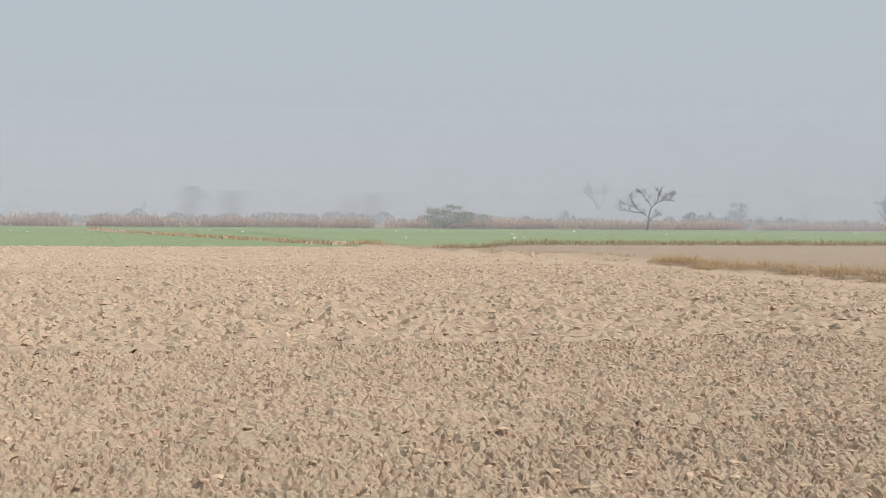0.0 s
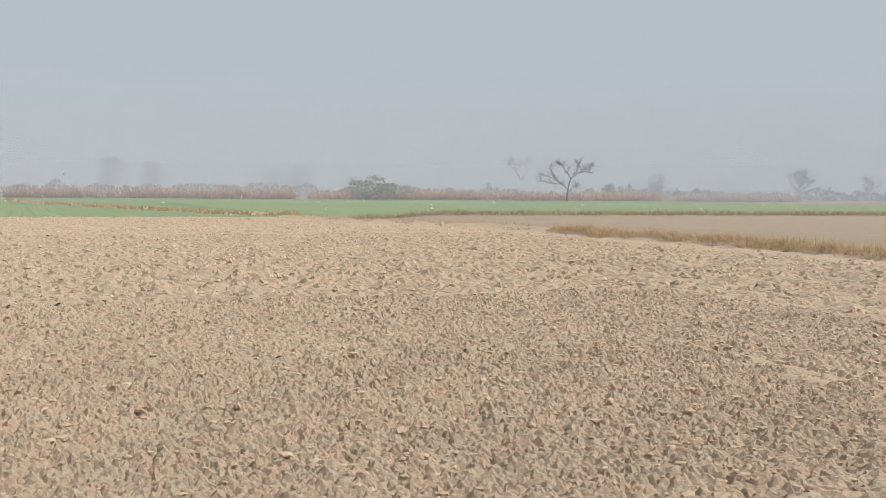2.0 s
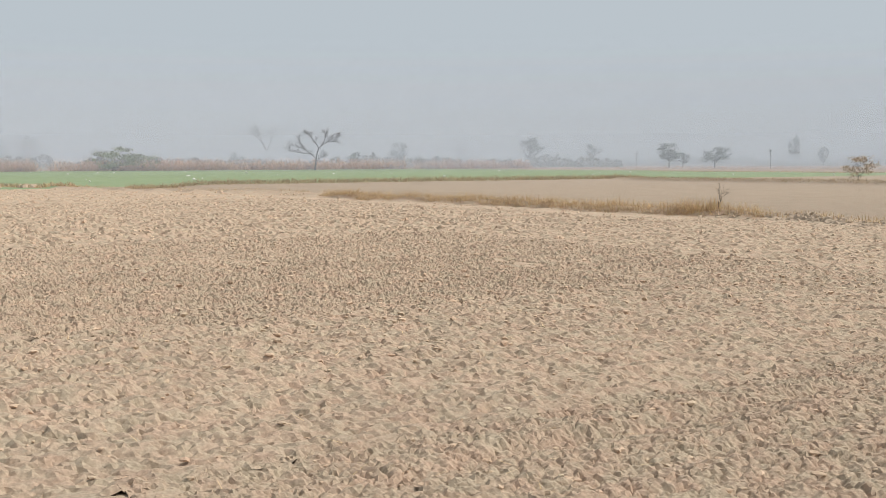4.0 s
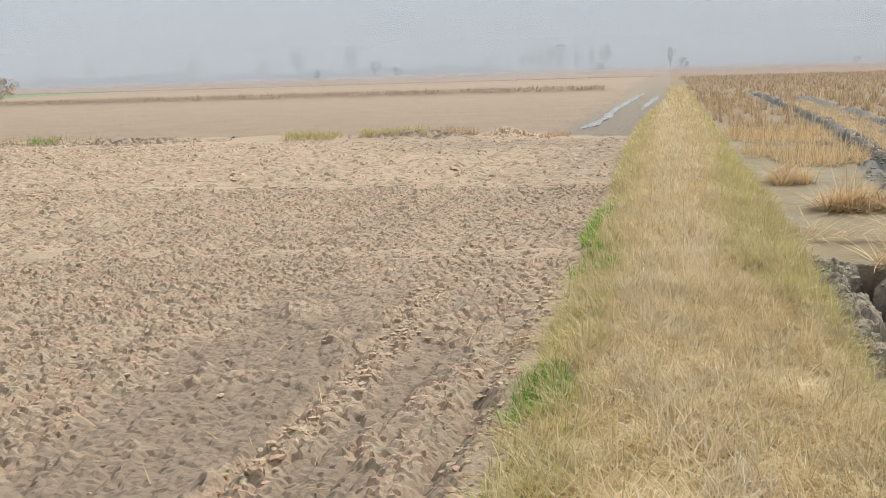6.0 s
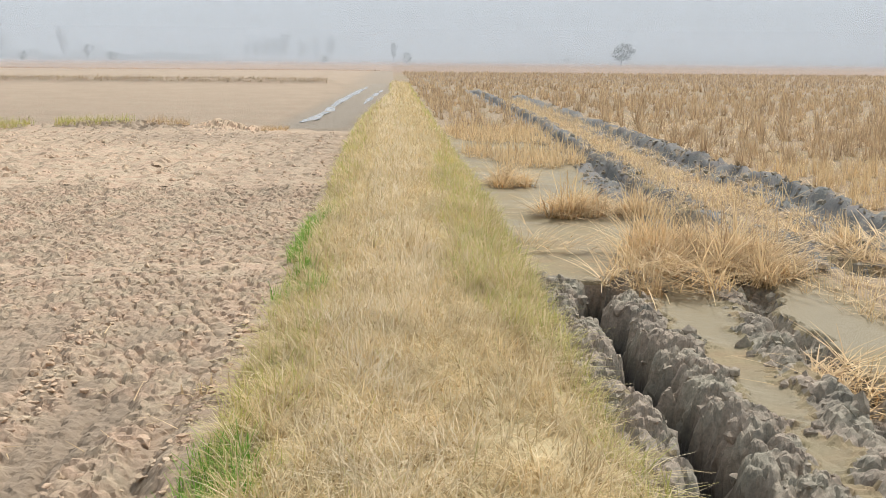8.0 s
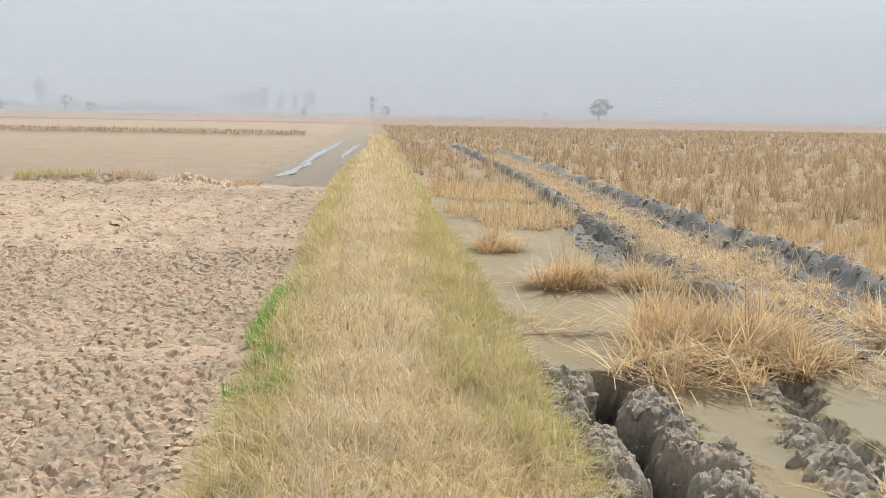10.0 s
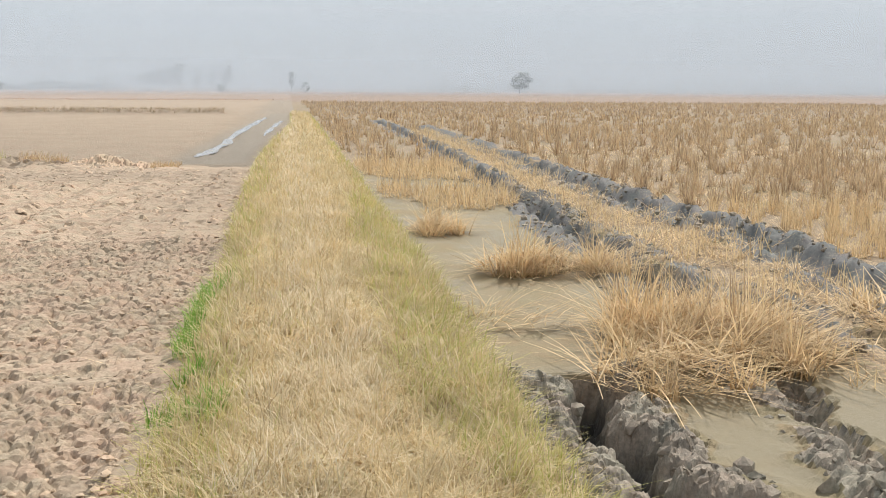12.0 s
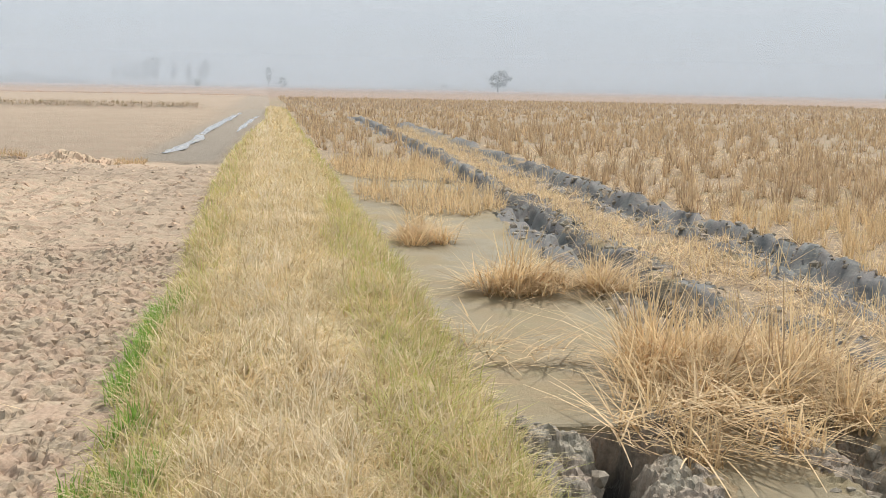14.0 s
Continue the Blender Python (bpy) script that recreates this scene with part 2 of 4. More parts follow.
def pillows(x, y, size, seed):
    """Rounded lumps pressed close together, of uneven height, with narrow cracks between them, 0 to 1."""
    x = (x + 0.35 * size * vnoise(x, y, size * 0.7, seed + 7)) / size
    y = (y + 0.35 * size * vnoise(x * size, y, size * 0.7, seed + 8)) / size
    ix, iy = np.floor(x), np.floor(y)
    f1, f2 = np.full(np.shape(x), 9.0), np.full(np.shape(x), 9.0)
    tall = np.zeros(np.shape(x))
    for dx, dy in itertools.product((-1, 0, 1), repeat=2):
        cx, cy = ix + dx, iy + dy
        d = np.hypot(x - cx - hash01(cx, cy, seed), y - cy - hash01(cx, cy, seed + 1))
        first = d < f1
        f2 = np.where(first, f1, np.minimum(f2, d))
        tall = np.where(first, 0.35 + 0.65 * hash01(cx, cy, seed + 2), tall)
        f1 = np.where(first, d, f1)
    return np.clip((f2 - f1) / 0.6, 0, 1) ** 0.55 * tall


def step(a, b, v):
    t = np.clip((v - a) / (b - a), 0, 1)
    return t * t * (3 - 2 * t)


# ---------------------------------------------------------------- the lie of the land
BUND_L, BUND_R = -0.74, 1.2                    # the grassy bund that is walked on
RIDGE_Y = 26.4                                 # low ridge across the ploughed field
FAR_RIDGE_Y, WEST_X = 70.0, -74.0


def bund_r(y):
    return BUND_R - 0.13 * (1 - step(5.5, 12, y))


def bund_l(y):
    return BUND_L - 0.08 * step(12, 22, y) + 0.85 * step(26, 56, y)


def ridge_line(x):
    return RIDGE_Y - 5.5 * step(-52, -75, x) + 0.3 * vnoise(x, x * 0, 6, 40)


def rut_one(y):
    return 1.45 + 0.16 * step(6.2, 8.6, y) + 0.03 * np.sin(y * 1.3)


def rut_two(y):
    return np.interp(y, [2, 7.6, 9, 12.3, 14.4, 18.4, 24.6, 34, 90], [2.3, 2.7, 2.9, 3.25, 3.32, 3.53, 3.75, 4.22, 4.7]) + 0.05 * np.sin(y * 1.1)


def rut_side(y):
    return np.interp(y, [2, 8, 10, 11.3, 12.6], [4.6, 4.1, 3.78, 3.62, 3.35])


def rut_three(y):
    return np.interp(y, [2, 12, 14.5, 17, 19.4, 23.5, 32, 90], [4.9, 5.05, 5.3, 5.24, 5.14, 5.25, 5.55, 6.2]) + 0.05 * np.sin(y * 0.9 + 1)


def rut_depth(x, y):
    """How deep the wheel ruts are, and the pushed-up rims beside them."""
    wob = 0.085 * vnoise(x, y, 0.35, 61) + 0.06 * vnoise(x, y, 0.13, 62) + 0.03 * vnoise(x, y, 0.06, 63)
    cut = np.zeros(np.shape(x))
    rim = np.zeros(np.shape(x))
    for line, half, y0, y1, deep, high in ((rut_one, 0.155, -4, 8.55, 0.34, 0.1), (rut_two, 0.24, 10.5, 60, 0.2, 0.075), (rut_two, 0.15, -4, 10.6, 0.12, -0.075), (rut_side, 0.18, 9, 12.4, 0.12, 0.05), (rut_three, 0.3, -4, 52, 0.16, 0.08)):
        ends = step(y0 - 0.2, y0, y) * (1 - step(y1, y1 + 0.2, y))
        d = np.abs(x - line(y) + wob)
        cut = np.maximum(cut, deep * (1 - step(half * 0.25, half * 1.1, d)) * ends)
        one_side = 1.0 if high > 0 else (x < line(y))
        rim = np.maximum(rim, abs(high) * one_side * np.exp(-((d - half - 0.12) / 0.16) ** 2) * ends * (0.85 + 0.7 * vnoise(x, y, 0.4, 66)))
    return cut, rim


def paddy_wet_shade(x, y, cut, rim):
    """Wet in the ruts and over the flat mud, drier on the pushed-up crust. Ruts also darken with depth, as painted
    shade.
    """
    pool = ((1 - step(3.1, 3.5, x)) * (1 - step(24, 27, y)) + 0.4) * (0.55 + 0.5 * vnoise(x, y, 0.7, 91) + 0.25 * vnoise(x, y, 0.2, 92))
    # both cut steps paint shade into the rut, darker the deeper it goes
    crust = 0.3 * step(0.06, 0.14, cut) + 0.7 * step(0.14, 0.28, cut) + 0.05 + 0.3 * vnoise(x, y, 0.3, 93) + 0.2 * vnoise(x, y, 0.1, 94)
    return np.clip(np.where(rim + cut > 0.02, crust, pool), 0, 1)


def wet_tracks(x, y):
    """Wheel-pressed wet strips in the ploughed field beside the bund."""
    e = 0.18 * vnoise(x, y, 0.5, 71) + 0.1 * vnoise(x, y, 0.17, 72)
    a = step(-3.05, -2.75, x + e + 0.04 * y) * (1 - step(-2.08, -2.0, x + e * 0.25))
    b = step(-1.72, -1.64, x + e * 0.4) * (1 - step(-1.36, -1.26, x + e * 0.3))
    c = step(-1.18, -1.1, x + e * 0.2) * (1 - step(-1.0, -0.9, x))
    patchy = step(-0.9, -0.3, vnoise(x, y, 0.45, 73) + 0.7 * vnoise(x, y, 0.15, 74))
    return np.maximum.reduce([a, b, 0.6 * c]) * (1 - step(6.0, 8.4, y + e * 3)) * patchy


def damp_soil(x, y):
    head = np.exp(-((y - 24.2 + 0.7 * vnoise(x, y, 3, 75)) / 1.5) ** 2) * step(-9, -5, x) * 0.7
    side = step(-3.2, -1.6, x + 0.5 * vnoise(x, y, 1.5, 76)) * step(6, 22, y) * 0.55
    spots = step(0.35, 0.75, vnoise(x, y, 1.1, 77)) * step(-4.5, -2.5, x) * 0.5 * (1 - step(9, 13, y))
    return np.clip(np.maximum.reduce([wet_tracks(x, y), head, side, spots]), 0, 1)


def channel(x, y):
    """The wet wheel track that leads on beside the bund."""
    mid = np.interp(y, [27, 31, 50, 61, 75], [-2.0, -1.9, -1.45, -1.05, -0.6])
    return np.clip(1 - np.abs(x - mid) / 1.35, 0, 1) * step(26.5, 28.5, y) * (1 - step(72, 80, y)), mid


def near(x, y):
    """1 where the walk passes close by, falling off with distance."""
    d = np.hypot(np.maximum(np.abs(x + 12) - 15, 0), np.maximum(np.abs(y - 6) - 8, 0))
    return np.clip(1 - d / 60, 0.5, 1)


def height(x, y):
    x, y = np.asarray(x, float), np.asarray(y, float)
    n = near(x, y)
    big = 0.02 * vnoise(x, y, 2.2, 1) + 0.02 * vnoise(x, y, 0.7, 2)
    furrow = 0.042 * np.cos(x * 9.4 + 1.6 * vnoise(x * 0.6, y * 0.2, 1.2, 5)) * (0.3 + 0.7 * step(-11, -6, x)) * (0.6 + 0.5 * vnoise(x, y, 2.5, 9))
    west = 1 - step(-14, -8, x)
    lane = (x + 0.12 * vnoise(x * 0.3, y, 2.0, 6) + 0.05 * vnoise(x, y, 0.5, 8)) / 1.05
    lane = lane - np.floor(lane) - 0.5
    furrow = furrow + (0.03 * np.exp(-((lane + 0.16) / 0.1) ** 2) - 0.055 * np.exp(-(lane / 0.07) ** 2)) * step(-13, -9, x) * (1 - step(-3.3, -2.7, x)) * (0.5 + 0.6 * vnoise(x, y, 1.6, 10))
    amp = 1 + 0.05 * west + 0.8 * step(-21, -28, x) + 0.1 * step(13, 17, y)
    till = n * amp * (0.013 * crumble(x, y * 0.8, 0.21, 11) + 0.023 * crumble(x * 1.05, y * 0.9, 0.1, 22) + 0.014 * crumble(x, y, 0.055, 26) + (0.026 + 0.014 * west) * (pillows(x, y * 0.9, 0.12, 21) - 0.4) + 0.016 * (pillows(x, y, 0.066, 27) - 0.4) + 0.022 * vnoise(x, y, 0.35, 3) + 0.01 * vnoise(x, y, 0.03, 4)) + furrow
    wet = wet_tracks(x, y)
    slab = step(-3.2, -2.0, x) * step(4.5, 7.0, y)
    cracks = 0.023 * crumble(x * 1.5, y * 0.85, 0.17, 33, 0.4, 0.1, 1.6)
    calm = 1 - 0.3 * step(-18, -4, x)
    plough = big + till * calm * (1 - 0.66 * wet) * (1 - 0.5 * slab) + slab * cracks * (1 - 0.8 * wet) - 0.035 * wet + 0.014 * wet * crumble(x * 1.5, y * 0.7, 0.25, 36, 0.4, 0.1, 1.4) + 0.007 * wet * crumble(x, y, 0.07, 37)
    # wheel-cut slots and the crumbled banks beside them
    wave = 0.06 * vnoise(x * 0 + 3, y, 0.9, 78) + 0.025 * vnoise(x, y, 0.2, 79)
    slot = lambda c, half: np.exp(-((x - c + wave) / half) ** 2)
    ends = 1 - step(5.6, 7.6, y)
    heap = 0.6 + 0.5 * vnoise(x, y, 0.25, 80)
    plough = plough - (0.07 * slot(-2.0, 0.045) + 0.03 * slot(-1.5, 0.03) + 0.03 * slot(-2.6, 0.03) * heap) * ends - 0.06 * slot(-1.09, 0.05) * (1 - step(4.6, 5.8, y)) 
    plough = plough + heap * (0.05 * slot(-1.85, 0.12) * ends + 0.06 * slot(-0.93, 0.1) * (1 - step(6, 9, y)))
    # the second, levelled field and what lies beyond
    flat = 0.4 * big + n * 0.02 * vnoise(x, y, 0.25, 7)
    left = np.where(y < ridge_line(x), plough, flat)
    # ridges between the fields
    d = np.abs(y - ridge_line(x))
    rid = 0.2 * np.exp(-(d / 0.45) ** 2) * step(-3.0, -4.2, x) * (0.55 + 0.45 * step(-17, -23, x)) * (1 + 0.4 * vnoise(x, y, 0.9, 31))
    d2 = np.abs(y - FAR_RIDGE_Y)
    rid = np.maximum(rid, 0.35 * np.exp(-(d2 / 0.8) ** 2) * step(-2.5, -4, x) * step(WEST_X - 3, WEST_X, x))
    d3 = np.abs(x - WEST_X)
    rid = np.maximum(rid, 0.35 * np.exp(-(d3 / 0.9) ** 2) * step(26, 30, y) * (1 - step(72, 76, y)))
    left = left + rid
    ch, mid = channel(x, y)
    left = left - 0.1 * step(0.05, 0.6, ch) + 0.02 * step(0.1, 0.5, ch) * vnoise(x, y, 0.9, 186)
    # paddy on the other side
    cut, rim = rut_depth(x, y)
    rough = step(0.006, 0.05, rim + 0.5 * cut) * (0.034 * crumble(x, y, 0.16, 64, 0.8, 0.5, 0.9) + 0.018 * crumble(x, y, 0.08, 65, 0.7, 0.5, 0.8) + 0.006 * crumble(x, y, 0.045, 67) + 0.012)
    right = -0.03 + rough + 0.012 * vnoise(x, y, 0.9, 51) + n * 0.012 * lumps(x, y, 0.2, 52) * step(3.0, 3.6, x) + rim - cut
    # the bund itself
    w = 0.1 * vnoise(y, y * 0, 1.3, 81)
    up = (1 - step(71, 75, y)) * step(-0.16, 0.3, x - bund_l(y) + w) * (1 - step(-0.35, 0.1, x + w - bund_r(y)))
    crown = 0.14 + 0.03 * vnoise(x, y, 0.8, 82)
    side = np.where(x < 0.3, left, right)
    z = side * (1 - up) + crown * up
    far = step(130, 260, np.hypot(x, y))
    return z * (1 - far)


def lines(spans):
    """Grid lines from rows of (start, end, step)."""
    out = []
    for a, b, s in spans:
        out.append(np.linspace(a, b, max(1, int(round((b - a) / s))), endpoint=False))
    return np.concatenate(out + [[spans[-1][1]]])


def growing(a, b, first, rate):
    out, s = [a], first
    while abs(out[-1]) < abs(b):
        out.append(out[-1] + math.copysign(s, b - a))
        s *= rate
    return np.array(out)


gx = np.concatenate([growing(-45, -4200, 0.7, 1.15)[1:][::-1], lines([(-45, -30, 0.5), (-30, -20, 0.4), (-20, -5, 0.4), (-5, 0, 0.15), (0, 1.15, 0.15), (1.15, 5.8, 0.042), (5.8, 12, 0.25), (12, 40, 1.0)]), growing(40, 4200, 1.2, 1.18)[1:]])
gy = np.concatenate([growing(-6, -4200, 0.8, 1.22)[1:][::-1], lines([(-6, -1, 0.3), (-1, 3, 0.2), (3, 11, 0.09), (11, 16, 0.08), (16, 29, 0.15), (29, 45, 0.4), (45, 90, 0.8)]), growing(90, 4200, 1.0, 1.17)[1:]])
X, Y = np.meshgrid(gx, gy)
Z = height(X, Y)
NX, NY = len(gx), len(gy)
WET_SHADE_MAP = np.where(X < 0.3, damp_soil(X, Y), 0)
ch_, mid_ = channel(X, Y)
WET_SHADE_MAP = np.maximum(WET_SHADE_MAP, np.where(X < 0.0, 0.8 * step(0.0, 0.5, ch_), 0))
cut_, rim_ = rut_depth(X, Y)
WET_SHADE_MAP = np.where(X > 1.0, paddy_wet_shade(X, Y, cut_, rim_), WET_SHADE_MAP)

FX, FY = (X[:-1, :-1] + X[1:, 1:]) / 2, (Y[:-1, :-1] + Y[1:, 1:]) / 2
FCUT, FRIM = rut_depth(FX, FY)
region = np.full(FX.shape, 4)                                    # far fields
region[(FX > -150) & (FX < 0.3) & (FY > -80) & (FY < 145)] = 1   # levelled fields
region[(FX > WEST_X - 2) & (FX < 0.3) & (FY > -60) & (FY < ridge_line(FX))] = 0
region[(FX < WEST_X - 2) & (FX > -235) & (FY > -90) & (FY < 160)] = 2
region[(FX > 0.3)] = 5
region[(FX > 0.3) & (FX < 70) & (FY > -60) & (FY < 130)] = 3
region[(FX > bund_l(FY) - 0.05) & (FX < bund_r(FY)) & (FY > -60) & (FY < 73)] = 6
index = np.arange(NX * NY).reshape(NY, NX)
quads = np.stack([index[:-1, :-1], index[:-1, 1:], index[1:, 1:], index[1:, :-1]], -1)
allv = np.stack([X, Y, Z], -1).reshape(-1, 3)


def land(name, which, mats, label, slots=None):
    f = quads[which]
    used, back = np.unique(f, return_inverse=True)
    me = mesh_of(name, allv[used], back.reshape(f.shape), mats, True, WET_SHADE_MAP.ravel()[used], None if slots is None else slots[which])
    return tagged(new(name, me), label, "ground", kind="structure")


# the tilled soil that the walk looks down on, finer where it passes nearest
EDGE = BUND_L - 0.1
PATCHES = [(-18, -12, 1.5, 11, 0.022), (-6.5, EDGE, 0.8, 9, 0.0195), (-12, -6.5, -1.0, 15, 0.037), (-6.5, EDGE, 9, 15, 0.027), (-24, -18, 0, 15, 0.034), (-18, -12, 0, 1.5, 0.034), (-18, -12, 11, 15, 0.034), (-50, -24, -7, 24, 0.1), (-74, -50, -12, 20, 0.2), (-24, EDGE, 15, 25.6, 0.072)]
for x0, x1, y0, y1, fine in [(a - 0.08, b + 0.08, c - 0.08, d + 0.08, e) for a, b, c, d, e in PATCHES]:
    TX, TY = np.meshgrid(np.linspace(x0, x1, int((x1 - x0) / fine)), np.linspace(y0, y1, int((y1 - y0) / fine)))
    ti = np.arange(TX.size).reshape(TX.shape)
    tq = np.stack([ti[:-1, :-1], ti[:-1, 1:], ti[1:, 1:], ti[1:, :-1]], -1).reshape(-1, 4)
    inner = (TX > x0 + fine) & (TX < x1 - fine) & (TY > y0 + fine) & (TY < y1 - fine)
    TX, TY = TX + inner * rng.uniform(-0.3, 0.3, TX.shape) * fine, TY + inner * rng.uniform(-0.3, 0.3, TX.shape) * fine
    grit = rng.uniform(-0.12, 0.12, TX.shape) * fine * (1 - 0.8 * wet_tracks(TX, TY))
    tv = np.stack([TX, TY, height(TX, TY) + grit], -1).reshape(-1, 3)
    tagged(new("ground_tilled", mesh_of("ground_tilled", tv, tq, [SOIL], False, damp_soil(tv[:, 0], tv[:, 1]))), "crumbly dry tilled soil with furrows and wet wheel tracks", "ground", kind="structure")
# the rutted mud beside the bund
TX, TY = np.meshgrid(np.concatenate([np.linspace(0.93, 2.0, 90), np.linspace(2.0, 3.6, 70)[1:]]), np.linspace(3.4, 13, 500))
ti = np.arange(TX.size).reshape(TX.shape)
tq = np.stack([ti[:-1, :-1], ti[:-1, 1:], ti[1:, 1:], ti[1:, :-1]], -1).reshape(-1, 4)
tv = np.stack([TX, TY, height(TX, TY)], -1).reshape(-1, 3)
tc, tr = rut_depth(tv[:, 0], tv[:, 1])
# blocks of mud broken out of the rut's steep sides
side_ = step(0.02, 0.08, tc) * (1 - step(0.27, 0.33, tc))
tv[:, 0] += side_ * (0.014 * crumble(tv[:, 1], 2.0 * tv[:, 2], 0.12, 68, 1.0, 0.6, 0.6) + 0.006 * crumble(tv[:, 1], 2.0 * tv[:, 2], 0.05, 69))
mid_q = tq[:, 0]
tagged(new("ground_mud", mesh_of("ground_mud", tv, tq, [MUD, RUTMUD], False, paddy_wet_shade(tv[:, 0], tv[:, 1], tc, tr), ((tc + 1.5 * tr)[mid_q] > 0.05).astype(int))), "wet grey-brown mud with a deep rut and cracked pushed-up rims", "ground", kind="structure")
for x0, x1, y0, y1, fine in PATCHES + [(0.93, 3.6, 3.4, 13, 0.02)]:
    under = (allv[:, 0] > x0 + 0.2) & (allv[:, 0] < x1 - 0.2) & (allv[:, 1] > y0 + 0.3) & (allv[:, 1] < y1 - 0.3)
    allv[under, 2] -= 0.12
land("ground", region == 0, [SOIL], "dry tan ploughed field with crumbly clods and damp wheel tracks")
land("ground_levelled", region == 1, [FLATSOIL], "pale levelled bare field beyond the low ridge")
land("ground_green", region == 2, [CROP], "young green wheat field in the haze")
land("ground_paddy", region == 3, [MUD, RUTMUD, LITTER, SLATEMUD], "wet grey-brown paddy mud with deep wheel ruts and straw litter", np.where(FCUT + 1.5 * FRIM > 0.05, np.where((FY > 12.8) | (FX > 3.6), 3, 1), np.where(((FX > 3.5) | (FY > 25)) & (vnoise(FX, FY, 0.6, 99) + 0.6 * vnoise(FX, FY, 0.2, 98) > -0.45), 2, 0)))
land("ground_far", region == 4, [FARSOIL], "hazy brown fields reaching to the horizon")
land("ground_far_stubble", region == 5, [FARSTUB], "distant straw-coloured stubble fields in haze")
land("ground_bund", region == 6, [TURF], "raised earth bund under matted dry grass")

# ---------------------------------------------------------------- see-through shells painted as haze over the plain
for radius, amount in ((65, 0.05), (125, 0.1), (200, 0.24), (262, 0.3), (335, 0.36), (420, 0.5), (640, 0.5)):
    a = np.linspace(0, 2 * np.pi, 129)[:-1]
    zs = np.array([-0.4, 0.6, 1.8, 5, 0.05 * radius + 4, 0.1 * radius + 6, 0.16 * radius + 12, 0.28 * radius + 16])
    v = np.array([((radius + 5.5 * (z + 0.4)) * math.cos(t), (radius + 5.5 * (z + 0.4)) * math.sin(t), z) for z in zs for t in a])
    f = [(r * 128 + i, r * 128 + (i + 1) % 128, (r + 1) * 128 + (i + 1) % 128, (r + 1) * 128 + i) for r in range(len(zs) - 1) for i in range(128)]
    ob = new("backdrop_haze_shell", mesh_of("backdrop_haze_shell", v, f, [haze_material("haze", amount, 3 + 0.02 * radius, 12 + 0.27 * radius)]))
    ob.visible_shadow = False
    tagged(ob, "pale grey see-through shell standing in for haze over the distant fields", "haze", kind="structure")


# ---------------------------------------------------------------- clods
def lump_shapes(kind, count):
    """Broken, angular lumps of earth."""
    out = []
    for i in range(count):
        bm = bmesh.new()
        bmesh.ops.create_icosphere(bm, subdivisions=kind, radius=1.0)
        rnd = random.Random(100 * kind + i)
        squash = Vector((rnd.uniform(0.8, 1.2), rnd.uniform(0.6, 1.0), rnd.uniform(0.6, 0.95)))
        for v in bm.verts:
            p = v.co * 1.5 + Vector((i * 7.3, i * 3.1, 0))
            v.co *= (1 + 0.5 * noise.noise(p) + 0.35 * noise.noise(p * 2.7)) * rnd.uniform(0.86, 1.14)
            v.co = Vector(a * b for a, b in zip(v.co, squash))
        bm.verts.ensure_lookup_table()
        out.append((np.array([v.co[:] for v in bm.verts]), np.array([[v.index for v in f.verts] for f in bm.faces])))
        bm.free()
    return out


def octa_shapes(count):
    """Small simple lumps for further out."""
    base = np.array([(1, 0, 0), (0, 1, 0), (-1, 0, 0), (0, -1, 0), (0, 0, 0.7), (0, 0, -0.5)], float)
    f = np.array([(0, 1, 4), (1, 2, 4), (2, 3, 4), (3, 0, 4), (1, 0, 5), (2, 1, 5), (3, 2, 5), (0, 3, 5)])
    return [(base * rng.uniform(0.65, 1.3, base.shape), f) for _ in range(count)]


def cap_shapes(count):
    """Irregular crumbs with no underside, for lumps that sit in the soil."""
    out = []
    for i in range(count):
        t = np.arange(6) * np.pi / 3 + rng.uniform(-0.35, 0.35, 6)
        r = rng.uniform(0.8, 1.35, 6)
        low = np.stack([r * np.cos(t), r * np.sin(t), np.full(6, -0.7)], -1)
        t = np.arange(3) * 2 * np.pi / 3 + 0.5 + rng.uniform(-0.4, 0.4, 3)
        r = rng.uniform(0.25, 0.75, 3)
        top = np.stack([r * np.cos(t), r * np.sin(t), rng.uniform(0.3, 0.85, 3)], -1)
        f = [(6, 7, 8), (0, 1, 6), (1, 2, 7), (1, 7, 6), (2, 3, 7), (3, 4, 8), (3, 8, 7), (4, 5, 8), (5, 0, 6), (5, 6, 8)]
        out.append((np.concatenate([low, top]), np.array(f)))
    return out


def scatter(shapes, px, py, pz, size, squash=None):
    """Joins turned and scaled copies of the shapes into two arrays."""
    which = rng.integers(0, len(shapes), len(px))
    turn = rng.uniform(0, 2 * np.pi, len(px))
    sx = size * rng.uniform(0.75, 1.35, len(px))
    sy = size * rng.uniform(0.7, 1.1, len(px))
    sz = size * rng.uniform(0.6, 1.15, len(px))
    vs, fs, at, src = [], [], 0, []
    for k, (v, f) in enumerate(shapes):
        i = np.nonzero(which == k)[0]
        if not len(i):
            continue
        x, y = v[None, :, 0] * sx[i, None], v[None, :, 1] * sy[i, None]
        c, s = np.cos(turn[i])[:, None], np.sin(turn[i])[:, None]
        p = np.stack([px[i, None] + c * x - s * y, py[i, None] + s * x + c * y, pz[i, None] + v[None, :, 2] * sz[i, None]], -1)
        vs.append(p.reshape(-1, 3))
        fs.append((f[None] + (at + np.arange(len(i)) * len(v))[:, None, None]).reshape(-1, f.shape[1]))
        src.append(np.repeat(i, len(v)))
        at += len(i) * len(v)
    return np.concatenate(vs), np.concatenate(fs), np.concatenate(src)


